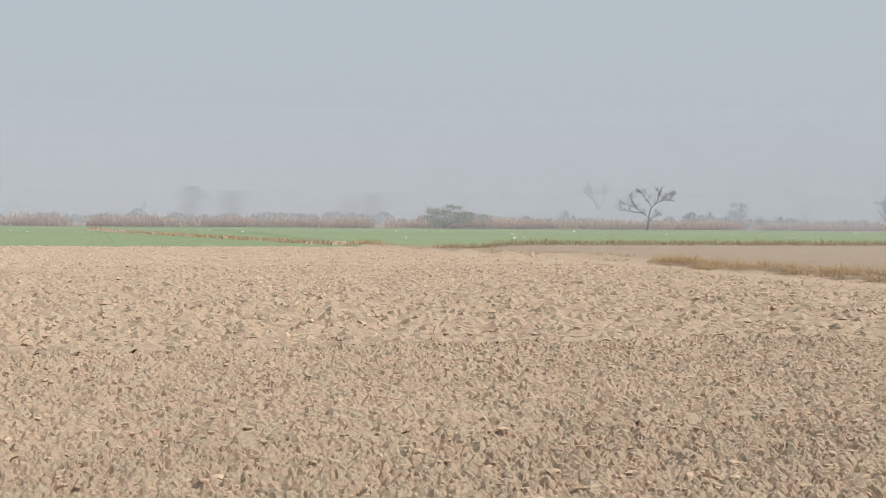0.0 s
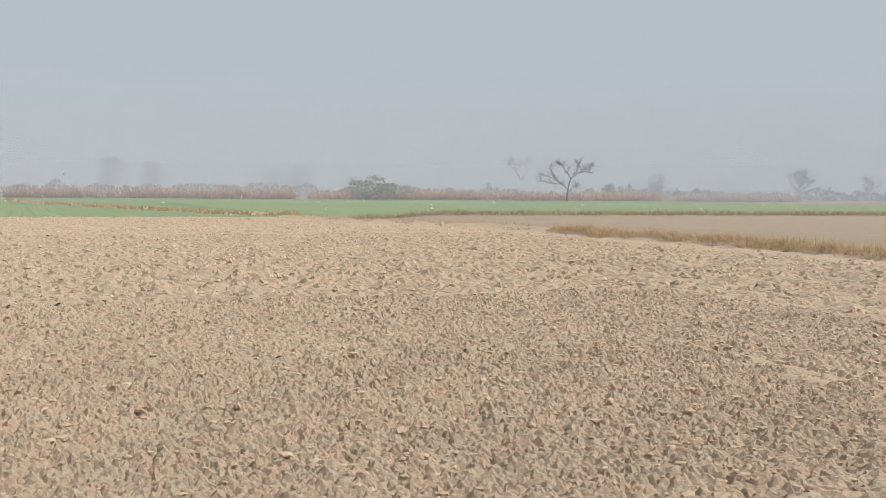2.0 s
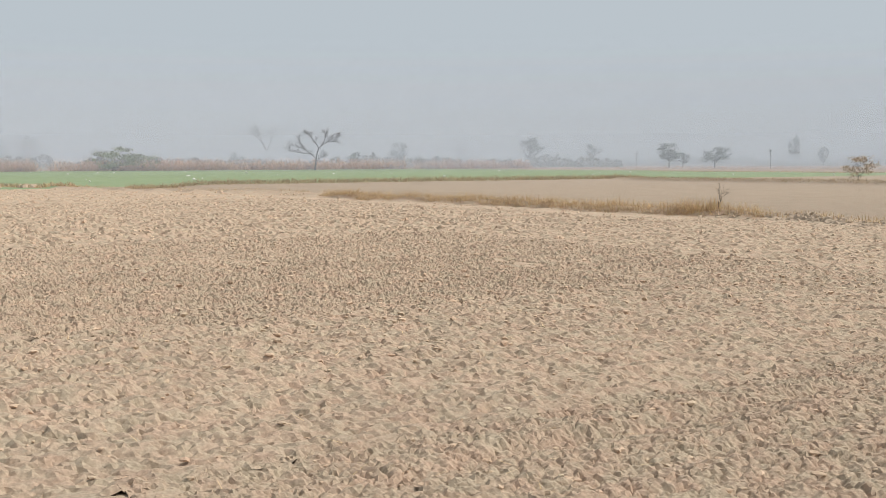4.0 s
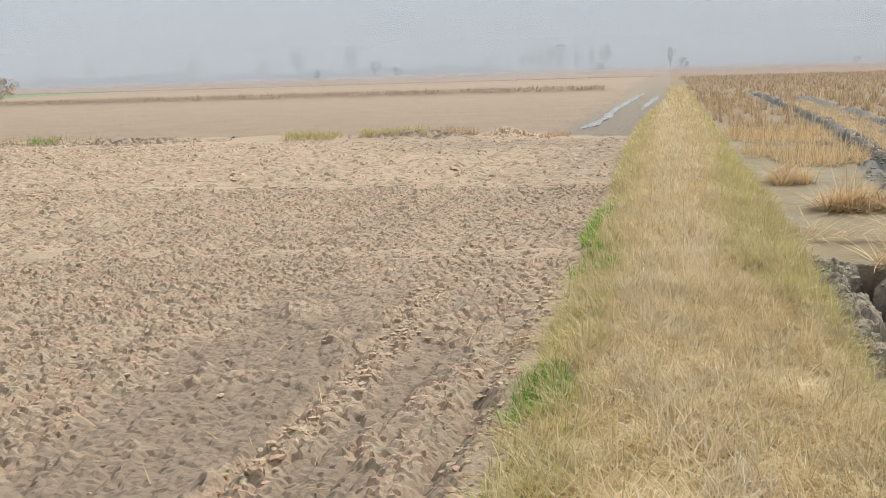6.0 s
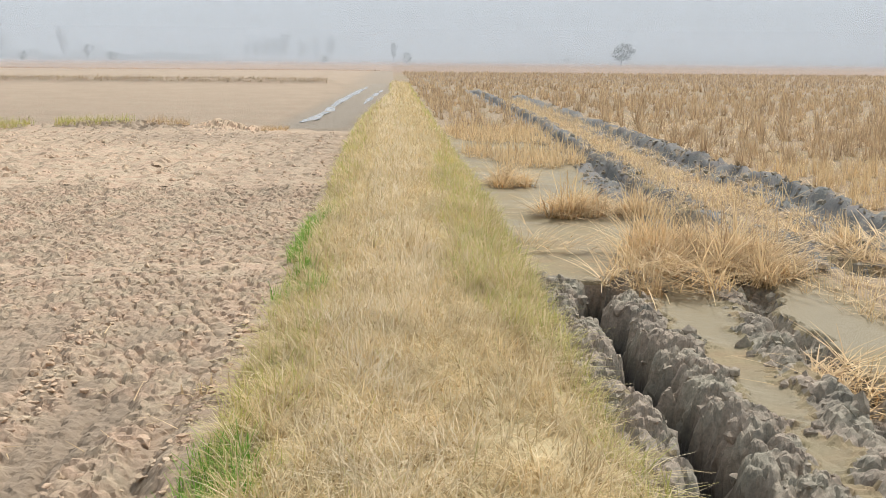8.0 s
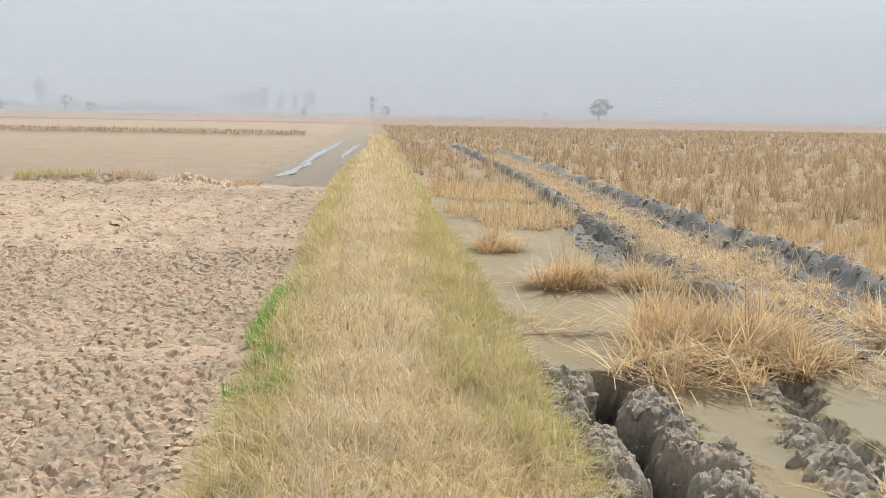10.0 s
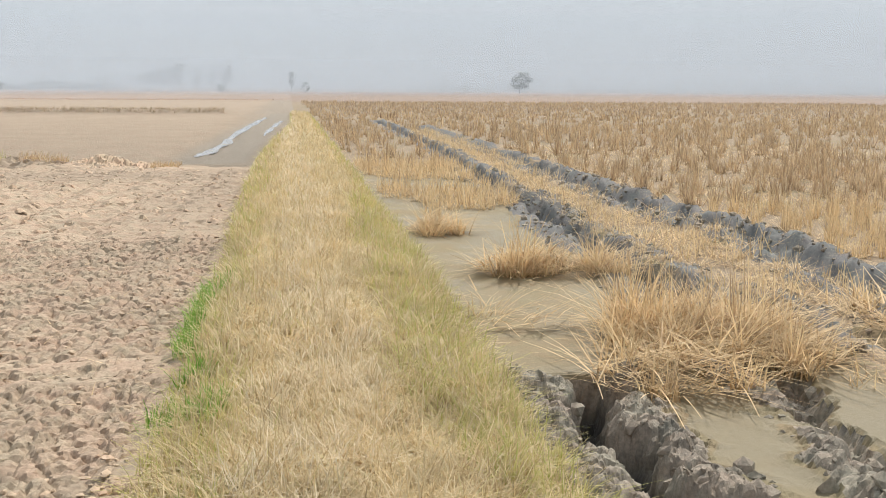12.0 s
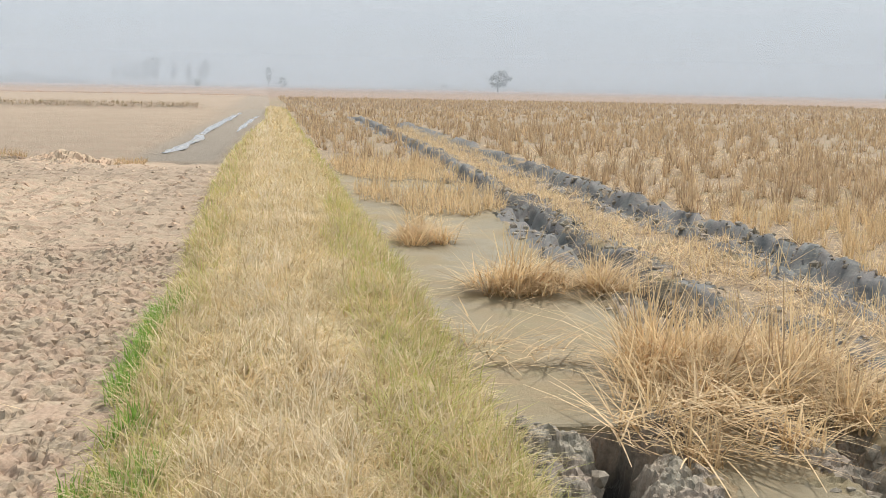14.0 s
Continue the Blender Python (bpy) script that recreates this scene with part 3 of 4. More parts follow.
def clod_field(name, shapes, x0, x1, y0, y1, per_m2, smallest, largest, label, keep):
    n = int((x1 - x0) * (y1 - y0) * per_m2)
    px, py = rng.uniform(x0, x1, n), rng.uniform(y0, y1, n)
    ok = keep(px, py)
    px, py = px[ok], py[ok]
    size = smallest * (largest / smallest) ** (rng.random(len(px)) ** 2.0)
    w = damp_soil(px, py)
    ok = rng.random(len(px)) > 0.8 * wet_tracks(px, py)
    px, py, size, w = px[ok], py[ok], size[ok], w[ok]
    ground = height(px, py)
    v, f, src = scatter(shapes, px, py, ground + 0.02 * size, size)
    v[:, 2] = ground[src] + 0.62 * (v[:, 2] - ground[src])
    me = mesh_of(name, v, f, [CLOD], False, 0.4 * w[src])
    tagged(new(name, me), label, "soil clods", kind="stuff")


in_field = lambda x, y: (x < BUND_L - 0.12) & (y < ridge_line(x) - 0.3)
middle = lambda x, y: (x > -25) & (y < 15)
seen = lambda x, y: (y > -1.8 - 0.28 * x) | (x < -12)
clod_field("soil_clods", lump_shapes(2, 12), -6, -0.8, 1.5, 10, 6, 0.02, 0.05, "larger broken tan clods on the ploughed field", in_field)
on_bank = lambda x, y: (np.abs(x + 1.86 + 0.05 * np.sin(y * 2)) < 0.13) | (np.abs(x + 0.93) < 0.1)
clod_field("soil_clods", lump_shapes(1, 24), -2.1, -0.8, 1.8, 7.5, 330, 0.012, 0.036, "pale broken clods heaped between the wet wheel tracks", lambda x, y: in_field(x, y) & on_bank(x, y))
clod_field("soil_clods", lump_shapes(1, 24), -24.2, -0.8, 0, 15, 13, 0.014, 0.04, "dry broken soil crumbs on the ploughed field", lambda x, y: in_field(x, y) & seen(x, y))
clod_field("soil_clods", cap_shapes(24), -50, -0.8, -9, 26, 14, 0.03, 0.085, "dry soil clods further out on the ploughed field", lambda x, y: in_field(x, y) & ~middle(x, y) & seen(x, y))
clod_field("soil_clods", cap_shapes(24), -76, -50, -14, 26, 9, 0.05, 0.12, "coarse dry clods at the far side of the ploughed field", in_field)
clod_field("soil_clods", lump_shapes(1, 24), -26, -9, -1, 15, 14, 0.022, 0.055, "dry rounded clods on the ploughed field", lambda x, y: in_field(x, y) & seen(x, y))
paddy_keep = lambda x, y: rut_depth(x, y)[1] + 0.6 * rut_depth(x, y)[0] > 0.02
n = 8000
px, py = rng.uniform(1.2, 6, n), rng.uniform(3.5, 24, n)
ok = paddy_keep(px, py)
px, py = px[ok], py[ok]
pc, pr = rut_depth(px, py)
v, f, src = scatter(lump_shapes(1, 16), px, py, height(px, py) - 0.004, 0.012 * 5 ** (rng.random(len(px)) ** 1.6))
tagged(new("mud_clods", mesh_of("mud_clods", v, f, [RUTMUD], False, paddy_wet_shade(px, py, pc, pr)[src])), "broken lumps of wet mud pushed up along the ruts", "mud clods", kind="stuff")

# ---------------------------------------------------------------- grass and straw
def blades(px, py, pz, length, width, lean, bend, joints=2, spread=None):
    """Ribbons that rise from the given places, lean over and droop. Returns vertices and quads."""
    n = len(px)
    az = rng.uniform(0, 2 * np.pi, n) if spread is None else spread
    face = az + np.pi / 2 + rng.uniform(-0.6, 0.6, n)
    rows_ = []
    for k in range(joints + 1):
        t = k / joints
        out = length * (np.sin(lean) * t + bend * t * t)
        up = length * (np.cos(lean) * t - 0.5 * bend * t * t)
        w = width * (1 - 0.75 * t) / 2
        cx, cy, cz = px + out * np.cos(az), py + out * np.sin(az), pz + up
        rows_ += [np.stack([cx - w * np.cos(face), cy - w * np.sin(face), cz], -1), np.stack([cx + w * np.cos(face), cy + w * np.sin(face), cz], -1)]
    v = np.stack(rows_, 1)
    m = 2 * (joints + 1)
    f = np.array([(2 * k, 2 * k + 1, 2 * k + 3, 2 * k + 2) for k in range(joints)])
    return v.reshape(-1, 3), (f[None] + (np.arange(n) * m)[:, None, None]).reshape(-1, 4)


def lawn(name, mat, label, x0, x1, y0, y1, per_m2, tall, wide, lean, category="grass", keep=None, joints=2, bend=0.35, flat=False, whorl=0.0):
    n = int((x1 - x0) * (y1 - y0) * per_m2)
    px, py = rng.uniform(x0, x1, n), rng.uniform(y0, y1, n)
    if keep is not None:
        ok = keep(px, py)
        px, py = px[ok], py[ok]
    n = len(px)
    L = tall * rng.uniform(0.45, 1.25, n)
    v, f = blades(px, py, height(px, py) - 0.01, L, wide * rng.uniform(0.7, 1.4, n), np.abs(rng.normal(0, lean, n)) if not flat else rng.uniform(1.2, 1.5, n), bend * rng.random(n), joints, None if not whorl else whorl * np.pi * (vnoise(px, py, 0.3, 115) + 0.6 * vnoise(px, py, 0.12, 116)) + rng.normal(0, 1.25, n))
    if flat:
        v[:, 2] += 0.02
    tagged(new(name, mesh_of(name, v, f, [mat], False)), label, category, kind="stuff")


def tufty(seed, cut):
    return lambda x, y: vnoise(x, y, 0.22, seed) + 0.6 * vnoise(x, y, 0.9, seed + 1) + rng.uniform(-0.7, 0.7, len(x)) > cut


wavy = lambda x, y: x + 0.12 * vnoise(x, y, 0.6, 101)
for y0, y1, dense, wide in ((2.5, 8, 3500, 0.0065), (8, 12, 2100, 0.0085), (12, 17, 1350, 0.0105), (17, 24, 720, 0.014), (24, 36, 360, 0.02), (36, 72, 120, 0.03)):
    tall = 0.17 if y0 < 30 else 0.2
    on_top = lambda x, y: (x > bund_l(y) + 0.03) & (x < bund_r(y) - 0.04)
    lawn("dry_grass", DRYGRASS, "matted dry straw-coloured grass on the bund", BUND_L - 0.08, BUND_R - 0.05, y0, y1, dense, tall, wide, 1.1, keep=lambda x, y: on_top(x, y) & tufty(110, -0.75)(x, y), bend=1.1, joints=3 if y0 < 12 else 2, whorl=1.6)
    lawn("bleached_grass", PALEGRASS, "bleached trodden grass along the middle of the bund", -0.5, 0.6, y0, y1, dense * 0.95, tall * 1.0, wide, 1.2, keep=lambda x, y: on_top(x, y) & (np.abs(x - 0.02 - 0.12 * vnoise(y, y * 0, 3.0, 117)) < 0.26 + 0.2 * vnoise(x, y, 0.5, 118)) & tufty(112, -0.3)(x, y), bend=1.1, whorl=1.6)
    lawn("olive_grass", OLIVEGRASS, "yellow-green grass along the edge of the bund", 0.4, BUND_R + 0.02, y0, y1, dense * 0.6, tall * 1.0, wide, 0.9, keep=lambda x, y: (x < bund_r(y) + 0.02) & (wavy(x, y) > bund_r(y) - 0.2 - 0.4 * step(5.5, 8, y) * (1 - step(14, 22, y))), bend=0.8, whorl=1.6)
    lawn("olive_grass", OLIVEGRASS, "faded green grass on the shoulder of the bund", BUND_L - 0.13, 0.1, y0, y1, dense * 0.5, tall * 0.85, wide, 0.9, keep=lambda x, y: (x > bund_l(y) - 0.05) & ((wavy(x, y) < bund_l(y) + 0.32) | (rng.random(len(x)) < 0.06)), bend=0.8, whorl=1.6)
lawn("green_grass", GREENGRASS, "fresh green grass at the foot of the bund", BUND_L - 0.1, -0.4, 2.5, 8, 3000, 0.13, 0.007, 0.8, keep=lambda x, y: (wavy(x, y) < -0.5) & (vnoise(x, y, 0.9, 120) > -0.35 + 0.06 * y))
lawn("green_grass", GREENGRASS, "bright green tuft of grass at the foot of the bund", BUND_L - 0.1, -0.5, 8.4, 11.6, 3200, 0.15, 0.008, 0.7, keep=lambda x, y: (wavy(x, y) < -0.6) & (vnoise(x, y, 1.1, 121) > -0.5))

lawn("straw_bits", STRAW, "loose bits of dry straw on the ploughed soil", -24, -0.9, 1, 14, 5, 0.16, 0.007, 0.2, "straw", keep=lambda x, y: vnoise(x, y, 1.4, 150) > -0.2, bend=0.1, flat=True)
# ridge grass across the fields
on_ridge = lambda half: (lambda x, y: np.abs(y - ridge_line(x)) < half * (0.5 + 0.6 * vnoise(x, y, 2.5, 130) + 0.4))
lawn("ridge_grass", BROWNGRASS, "brown dry grass along the low field ridge", -50, -22, 25.3, 27.8, 440, 0.34, 0.014, 1.1, keep=on_ridge(0.6), bend=0.8)
lawn("ridge_grass", BROWNGRASS, "thin dry grass along the end of the low ridge", -82, -52, 19, 28, 90, 0.16, 0.02, 0.9, keep=on_ridge(0.35))
lawn("ridge_grass", BROWNGRASS, "sparse dry grass on the crumbled ridge", -22, -15.5, 25.6, 27.4, 90, 0.2, 0.02, 0.7, keep=on_ridge(0.4))
lawn("ridge_grass", DARKGRASS, "brown and green grass along the far ridge", -74, -4, 69.2, 70.8, 110, 0.26, 0.03, 1.15, bend=0.7)
lawn("ridge_grass", DARKGRASS, "brown grass on the boundary ridge before the green field", -75.2, -72.8, 24, 74, 100, 0.4, 0.032, 1.15, bend=0.8)
lawn("ridge_grass", BROWNGRASS, "dry grass strip between the green plots", -180, -76, 0, 29, 60, 0.3, 0.07, 1.0, joints=1, keep=lambda x, y: np.abs(y - 3 - 17 * np.clip((x + 170) / 88, 0, 1.05) ** 1.3) < 0.8 + 0.6 * vnoise(x, y, 4, 131))
for cx, half, deep, mat, tall in ((-9.3, 0.75, 0.35, OLIVEGRASS, 0.2), (-7.0, 0.9, 0.4, OLIVEGRASS, 0.24), (-5.3, 0.5, 0.35, BROWNGRASS, 0.25), (-17.2, 0.45, 0.25, GREENGRASS, 0.16), (-24.9, 0.9, 0.4, BROWNGRASS, 0.45), (-2.75, 0.3, 0.4, BROWNGRASS, 0.13)):
    lawn("grass_tuft", mat, "low tuft of faded grass on the ridge", cx - half, cx + half, RIDGE_Y - deep, RIDGE_Y + deep, 500, tall, 0.014, 0.6)
lawn("bank_grass", REED, "tall dry grass on the bank behind the green field", -235, -226, -60, 190, 18, 2.7, 0.18, 0.9, keep=lambda x, y: vnoise(x, y, 5, 160) + 0.6 * vnoise(x, y, 1.6, 161) > -0.15, bend=0.9)
lawn("bank_grass", REED, "dry grass along a distant field edge", -140, 0, 143, 146, 9, 0.2, 0.12, 0.9, bend=0.2)

# rice stubble
in_stubble = lambda x, y: ((np.abs(x - rut_two(y)) > 0.4) | (y > 60)) & ((np.abs(x - rut_three(y)) > 0.44) | (y > 52)) & ((x > 3.2) | (y > 24.5)) & (x > BUND_R + 0.15)


def stubble_rows(x0, x1, y0, y1, gap, keep):
    gx_, gy_ = np.meshgrid(np.arange(x0, x1, gap), np.arange(y0, y1, gap))
    px, py = gx_.ravel() + rng.normal(0, 0.28 * gap, gx_.size), gy_.ravel() + rng.normal(0, 0.28 * gap, gx_.size)
    ok = keep(px, py) & (px > x0) & (py > y0)
    return px[ok], py[ok]


def clump_blades(n, tall, radius, wide, lean, joints=2, lying=0.15):
    r, a = radius * np.sqrt(rng.random(n)), rng.uniform(0, 2 * np.pi, n)
    ln = np.abs(rng.normal(0, lean, n))
    flat = rng.random(n) < lying
    ln = np.where(flat, rng.uniform(1.1, 1.5, n), ln)
    L = tall * rng.uniform(0.55, 1.15, n)
    return blades(r * np.cos(a), r * np.sin(a), np.full(n, -0.02) + 0.04 * flat, L, wide * rng.uniform(0.7, 1.3, n), ln, 0.25 * rng.random(n), joints)


CLUMPS = [mesh_of("stubble_clump", *clump_blades(38, 0.34, 0.06, 0.007, 0.25), [STRAW], False) for _ in range(8)]
strip = lambda x, y: (x > rut_two(y)) & (x < rut_three(y)) & (y < 45)
px, py = stubble_rows(5.6, 9.2, 11, 17, 0.33, in_stubble)
for i, (x, y) in enumerate(zip(px, py)):
    s = rng.uniform(0.75, 1.25)
    ob = new("stubble_clump", CLUMPS[i % 8])
    ob.matrix_world = Matrix.LocRotScale((x, y, float(height(x, y))), Euler((0, 0, rng.uniform(0, 6.28))), (s, s, s * rng.uniform(0.85, 1.2)))
    tagged(ob, "upright tuft of cut rice stubble in mud", "rice stubble", "stubble tufts in the paddy")


def stubble(label, x0, x1, y0, y1, gap, n, tall, radius, wide, lean, keep, joints=1, lying=0.35, mat=STUBBLE):
    px, py = stubble_rows(x0, x1, y0, y1, gap, keep)
    shapes = [clump_blades(n, tall, radius, wide, lean, joints, lying) for _ in range(12)]
    v, f, _ = scatter(shapes, px, py, height(px, py), rng.uniform(0.8, 1.25, len(px)))
    tagged(new("rice_stubble", mesh_of("rice_stubble", v, f, [mat], False)), label, "rice stubble", kind="stuff")


wide_keep = lambda x, y: in_stubble(x, y) & ~((x > 5.6) & (x < 9.2) & (y > 11) & (y < 17)) & ~strip(x, y)
thin_out = lambda x, y: wide_keep(x, y) & (vnoise(x, y, 1.3, 140) + rng.uniform(-0.6, 0.6, len(x)) > -0.5)
stubble("rows of cut rice stubble standing in mud", 4.6, 16, 8, 26, 0.44, 36, 0.42, 0.075, 0.0145, 0.22, thin_out, 1, 0.3)
stubble("rice stubble further out in the paddy", 1.4, 32, 26, 50, 0.6, 20, 0.42, 0.1, 0.026, 0.28, thin_out)
stubble("rice stubble out in the hazy paddy", 16, 30, 12, 26, 0.42, 17, 0.34, 0.1, 0.018, 0.35, thin_out)
stubble("rice stubble in the hazy distance", 1.5, 68, 50, 128, 0.95, 13, 0.34, 0.22, 0.06, 0.55, thin_out)
stubble("flattened straw between the wheel ruts", 3.2, 9, 7, 45, 0.2, 14, 0.27, 0.11, 0.009, 0.5, lambda x, y: strip(x, y) & (np.abs(x - rut_two(y)) > 0.25) & (np.abs(x - rut_three(y)) > 0.28) & (np.abs(x - rut_side(y)) + 9 * (y > 12.6) > 0.25) & (vnoise(x, y, 0.8, 141) > -0.45), 1, 0.6, STRAW)
stubble("orange-brown stubble beside the bund", 1.4, 3.6, 15.8, 27, 0.21, 18, 0.36, 0.1, 0.012, 0.4, lambda x, y: (x < rut_two(y) - 0.3) & (vnoise(x, y, 1.3, 142) > -0.75 + 0.7 * (1 - step(16.5, 20, y))) & (y > 16 + 3.5 * (1 - step(1.3, 2.1, x))), 1, 0.5, STRAW)


lawn("loose_straw", STRAW, "loose flattened straw between the stubble rows", 3.8, 16, 8, 34, 75, 0.3, 0.011, 0.2, "straw", keep=lambda x, y: in_stubble(x, y), bend=0.1, flat=True)


def straw_heap(x, y, rx, ry, upright, lying, tall, label):
    """A heap of long rice straw: standing stalks at the core, bent and fallen ones about it."""
    k = max(3, upright // 55)
    cr, ca = np.sqrt(rng.random(k)), rng.uniform(0, 2 * np.pi, k)
    pick = rng.integers(0, k, upright)
    tx_, ty_ = (rx * cr * np.cos(ca))[pick] + rng.normal(0, 0.06, upright), (ry * cr * np.sin(ca))[pick] + rng.normal(0, 0.06, upright)
    tilt = np.abs(rng.normal(0.05, 0.36, upright)) + (rng.random(k) ** 4)[pick] * 0.8
    grow = (0.3 + 0.85 * rng.random(k))[pick] * tall * rng.uniform(0.35, 1.25, upright)
    v1, f1 = blades(tx_, ty_, np.full(upright, -0.03), grow, 0.0125 * rng.uniform(0.6, 1.3, upright), tilt, 1.0 * rng.random(upright) ** 2.2, 3, (rng.uniform(0, 6.28, k))[pick] + rng.normal(0, 1.2, upright))
    r, a = np.sqrt(rng.random(lying)), rng.uniform(0, 2 * np.pi, lying)
    z = 0.02 + 0.22 * rng.random(lying) * np.clip(1.2 - r, 0.1, 1)
    v2, f2 = blades(rx * r * np.cos(a), ry * r * np.sin(a), z, rng.uniform(0.15, 0.5, lying), 0.012 * rng.uniform(0.6, 1.3, lying), rng.uniform(1.0, 1.52, lying), 0.4 * rng.random(lying), 3, rng.choice(rng.uniform(0, 6.28, 7), lying) + rng.normal(0, 0.45, lying))
    heap = empty("straw_heap", x, y, float(height(x, y)))
    tagged(part("standing_straw", mesh_of("standing_straw", v1, f1, [STRAW], False), heap), "upright golden stalks", kind="stuff")
    tagged(part("fallen_straw", mesh_of("fallen_straw", v2, f2, [STRAW], False), heap), "tangled fallen stalks", kind="stuff")
    tagged(heap, label, "straw")


straw_heap(2.5, 9.4, 0.5, 0.65, 1500, 1000, 0.64, "golden heap of tangled rice straw on wet mud")
straw_heap(2.1, 8.4, 0.5, 0.4, 260, 430, 0.3, "low tangle of fallen rice straw on mud")
straw_heap(2.2, 12.35, 0.55, 0.4, 620, 520, 0.58, "golden tuft of rice straw standing on mud")
straw_heap(2.85, 12.2, 0.25, 0.35, 300, 220, 0.45, "small tuft of rice straw beside a rut")
straw_heap(1.6, 15.2, 0.36, 0.35, 420, 300, 0.44, "small tuft of rice straw by the bund")
straw_heap(3.15, 9.3, 0.35, 0.8, 700, 520, 0.5, "tangled rice straw beside the wheel rut")
straw_heap(1.65, 10.0, 0.4, 0.05, 8, 60, 0.3, "thin line of fallen straw across the mud")
straw_heap(1.35, 10.5, 0.08, 0.15, 24, 10, 0.36, "few upright dry stalks by the bund")
straw_heap(-0.93, 5.7, 0.1, 0.25, 60, 3, 0.2, "small bleached dry weed at the foot of the bund")
straw_heap(2.58, 6.01, 0.22, 0.4, 130, 260, 0.3, "reddish tangle of straw beside the pushed-up mud")
straw_heap(4.5, 9.6, 0.5, 0.9, 180, 380, 0.33, "loose rice straw between two wheel ruts")


# ---------------------------------------------------------------- water
def puddle(line, label):
    """A strip of standing water along a line of (x, y, half width)."""
    ys = np.arange(line[0][1], line[-1][1], 0.35)
    knots = np.array(line)
    half = np.interp(ys, knots[:, 1], knots[:, 2])
    mid = np.interp(ys, knots[:, 1], knots[:, 0]) + 0.05 * vnoise(ys, ys * 0, 9.0, 180)
    lw = half * (0.75 + 0.35 * vnoise(ys, ys * 0, 2.5, 182) + 0.3 * vnoise(ys, ys * 0, 6, 184))
    rw = half * (0.75 + 0.35 * vnoise(ys, ys * 0, 2.5, 183) + 0.3 * vnoise(ys, ys * 0, 6, 185))
    v = np.stack([np.stack([mid - lw, ys, ys * 0 - 0.084], -1), np.stack([mid + rw, ys, ys * 0 - 0.084], -1)], 1).reshape(-1, 3)
    f = [(2 * k, 2 * k + 1, 2 * k + 3, 2 * k + 2) for k in range(len(ys) - 1)]
    tagged(new("water", mesh_of("water", v, f, [WATER])), label, "puddle", kind="structure")


puddle([(-2.5, 30.8, 0.05), (-2.4, 32.5, 0.26), (-2.2, 38, 0.24), (-2.1, 43, 0.2), (-1.95, 50, 0.25), (-1.7, 57, 0.28), (-1.45, 67, 0.12)], "long shallow puddle in a wheel track")
puddle([(-1.05, 43, 0.04), (-0.85, 49, 0.2), (-0.5, 57, 0.28), (-0.4, 61, 0.06)], "shallow puddle beside the grassy bund")


# ---------------------------------------------------------------- heaps of soil on the ridge
def soil_mound(x, y, rx, ry, n, label, high=0.17, damp=0.0):
    """A low heap of crumbled earth lying on the ridge."""
    ux, uy = np.meshgrid(np.linspace(-1.9 * rx, 1.9 * rx, n), np.linspace(-1.9 * ry, 1.9 * ry, 26))
    g = np.exp(-(ux / rx) ** 2 - (uy / ry) ** 2)
    zz = height(x + ux, y + uy) + high * (g - 0.06) * (1 + 0.5 * vnoise(x + ux, y + uy, 0.5, 170)) + np.minimum(1, 3 * g) * (0.04 * crumble(x + ux, y + uy, 0.2, 171) + 0.02 * crumble(x + ux, y + uy, 0.09, 172))
    i_ = np.arange(ux.size).reshape(ux.shape)
    f = np.stack([i_[:-1, :-1], i_[:-1, 1:], i_[1:, 1:], i_[1:, :-1]], -1).reshape(-1, 4)
    ob = new("soil_mound", mesh_of("soil_mound", np.stack([ux, uy, zz], -1).reshape(-1, 3), f, [CLOD], False, np.full(ux.size, damp)))
    ob.location = (x, y, 0)
    tagged(ob, label, "soil heap", kind="stuff")


soil_mound(-3.9, 26.6, 0.8, 0.4, 90, "pale heap of broken soil on the ridge")
soil_mound(-14.4, 26.3, 1.5, 0.4, 90, "brown heap of crumbled soil on the ridge", 0.09, 0.7)
soil_mound(-20.5, 26.2, 1.9, 0.35, 90, "brown crumbled soil along the ridge", 0.09, 0.7)
soil_mound(-6.4, 26.2, 1.8, 0.35, 90, "brown crumbled soil at the foot of the ridge", 0.09, 0.7)


# ---------------------------------------------------------------- trees
def tube(points, radii, sides=5):
    v, f = [], []
    for i, (p, r) in enumerate(zip(points, radii)):
        d = (points[min(i + 1, len(points) - 1)] - points[max(i - 1, 0)]).normalized()
        a = d.orthogonal().normalized()
        b = d.cross(a)
        for k in range(sides):
            t = 2 * math.pi * k / sides
            v.append(p + r * (a * math.cos(t) + b * math.sin(t)))
        if i:
            f += [((i - 1) * sides + k, (i - 1) * sides + (k + 1) % sides, i * sides + (k + 1) % sides, i * sides + k) for k in range(sides)]
    return v, f


def limbs(rnd, start, way, length, radius, depth, out, tips, wander=0.25, fork=(2, 3), open_=0.7, lift=0.15, thin=0.0):
    pts, p, d = [start], start.copy(), way.normalized()
    n = 4
    for i in range(n):
        d = (d + Vector([rnd.uniform(-wander, wander) for _ in range(3)]) + Vector((0, 0, lift * 0.3))).normalized()
        p = p + d * (length / n)
        pts.append(p.copy())
    rad = [max(thin, radius * (1 - 0.45 * i / n)) for i in range(n + 1)]
    out.append((pts, rad))
    if depth == 0:
        tips.append(p)
        return
    for k in range(rnd.randint(*fork)):
        side = Vector((rnd.uniform(-1, 1), rnd.uniform(-1, 1), rnd.uniform(-0.3, 0.7))).normalized()
        j = rnd.choice((2, 3, 4, 4)) if k else 4
        limbs(rnd, pts[j], d + side * open_, length * rnd.uniform(0.6, 0.85), rad[j] * 0.72, depth - 1, out, tips, wander, fork, open_, lift, thin)
    tips.append(p)


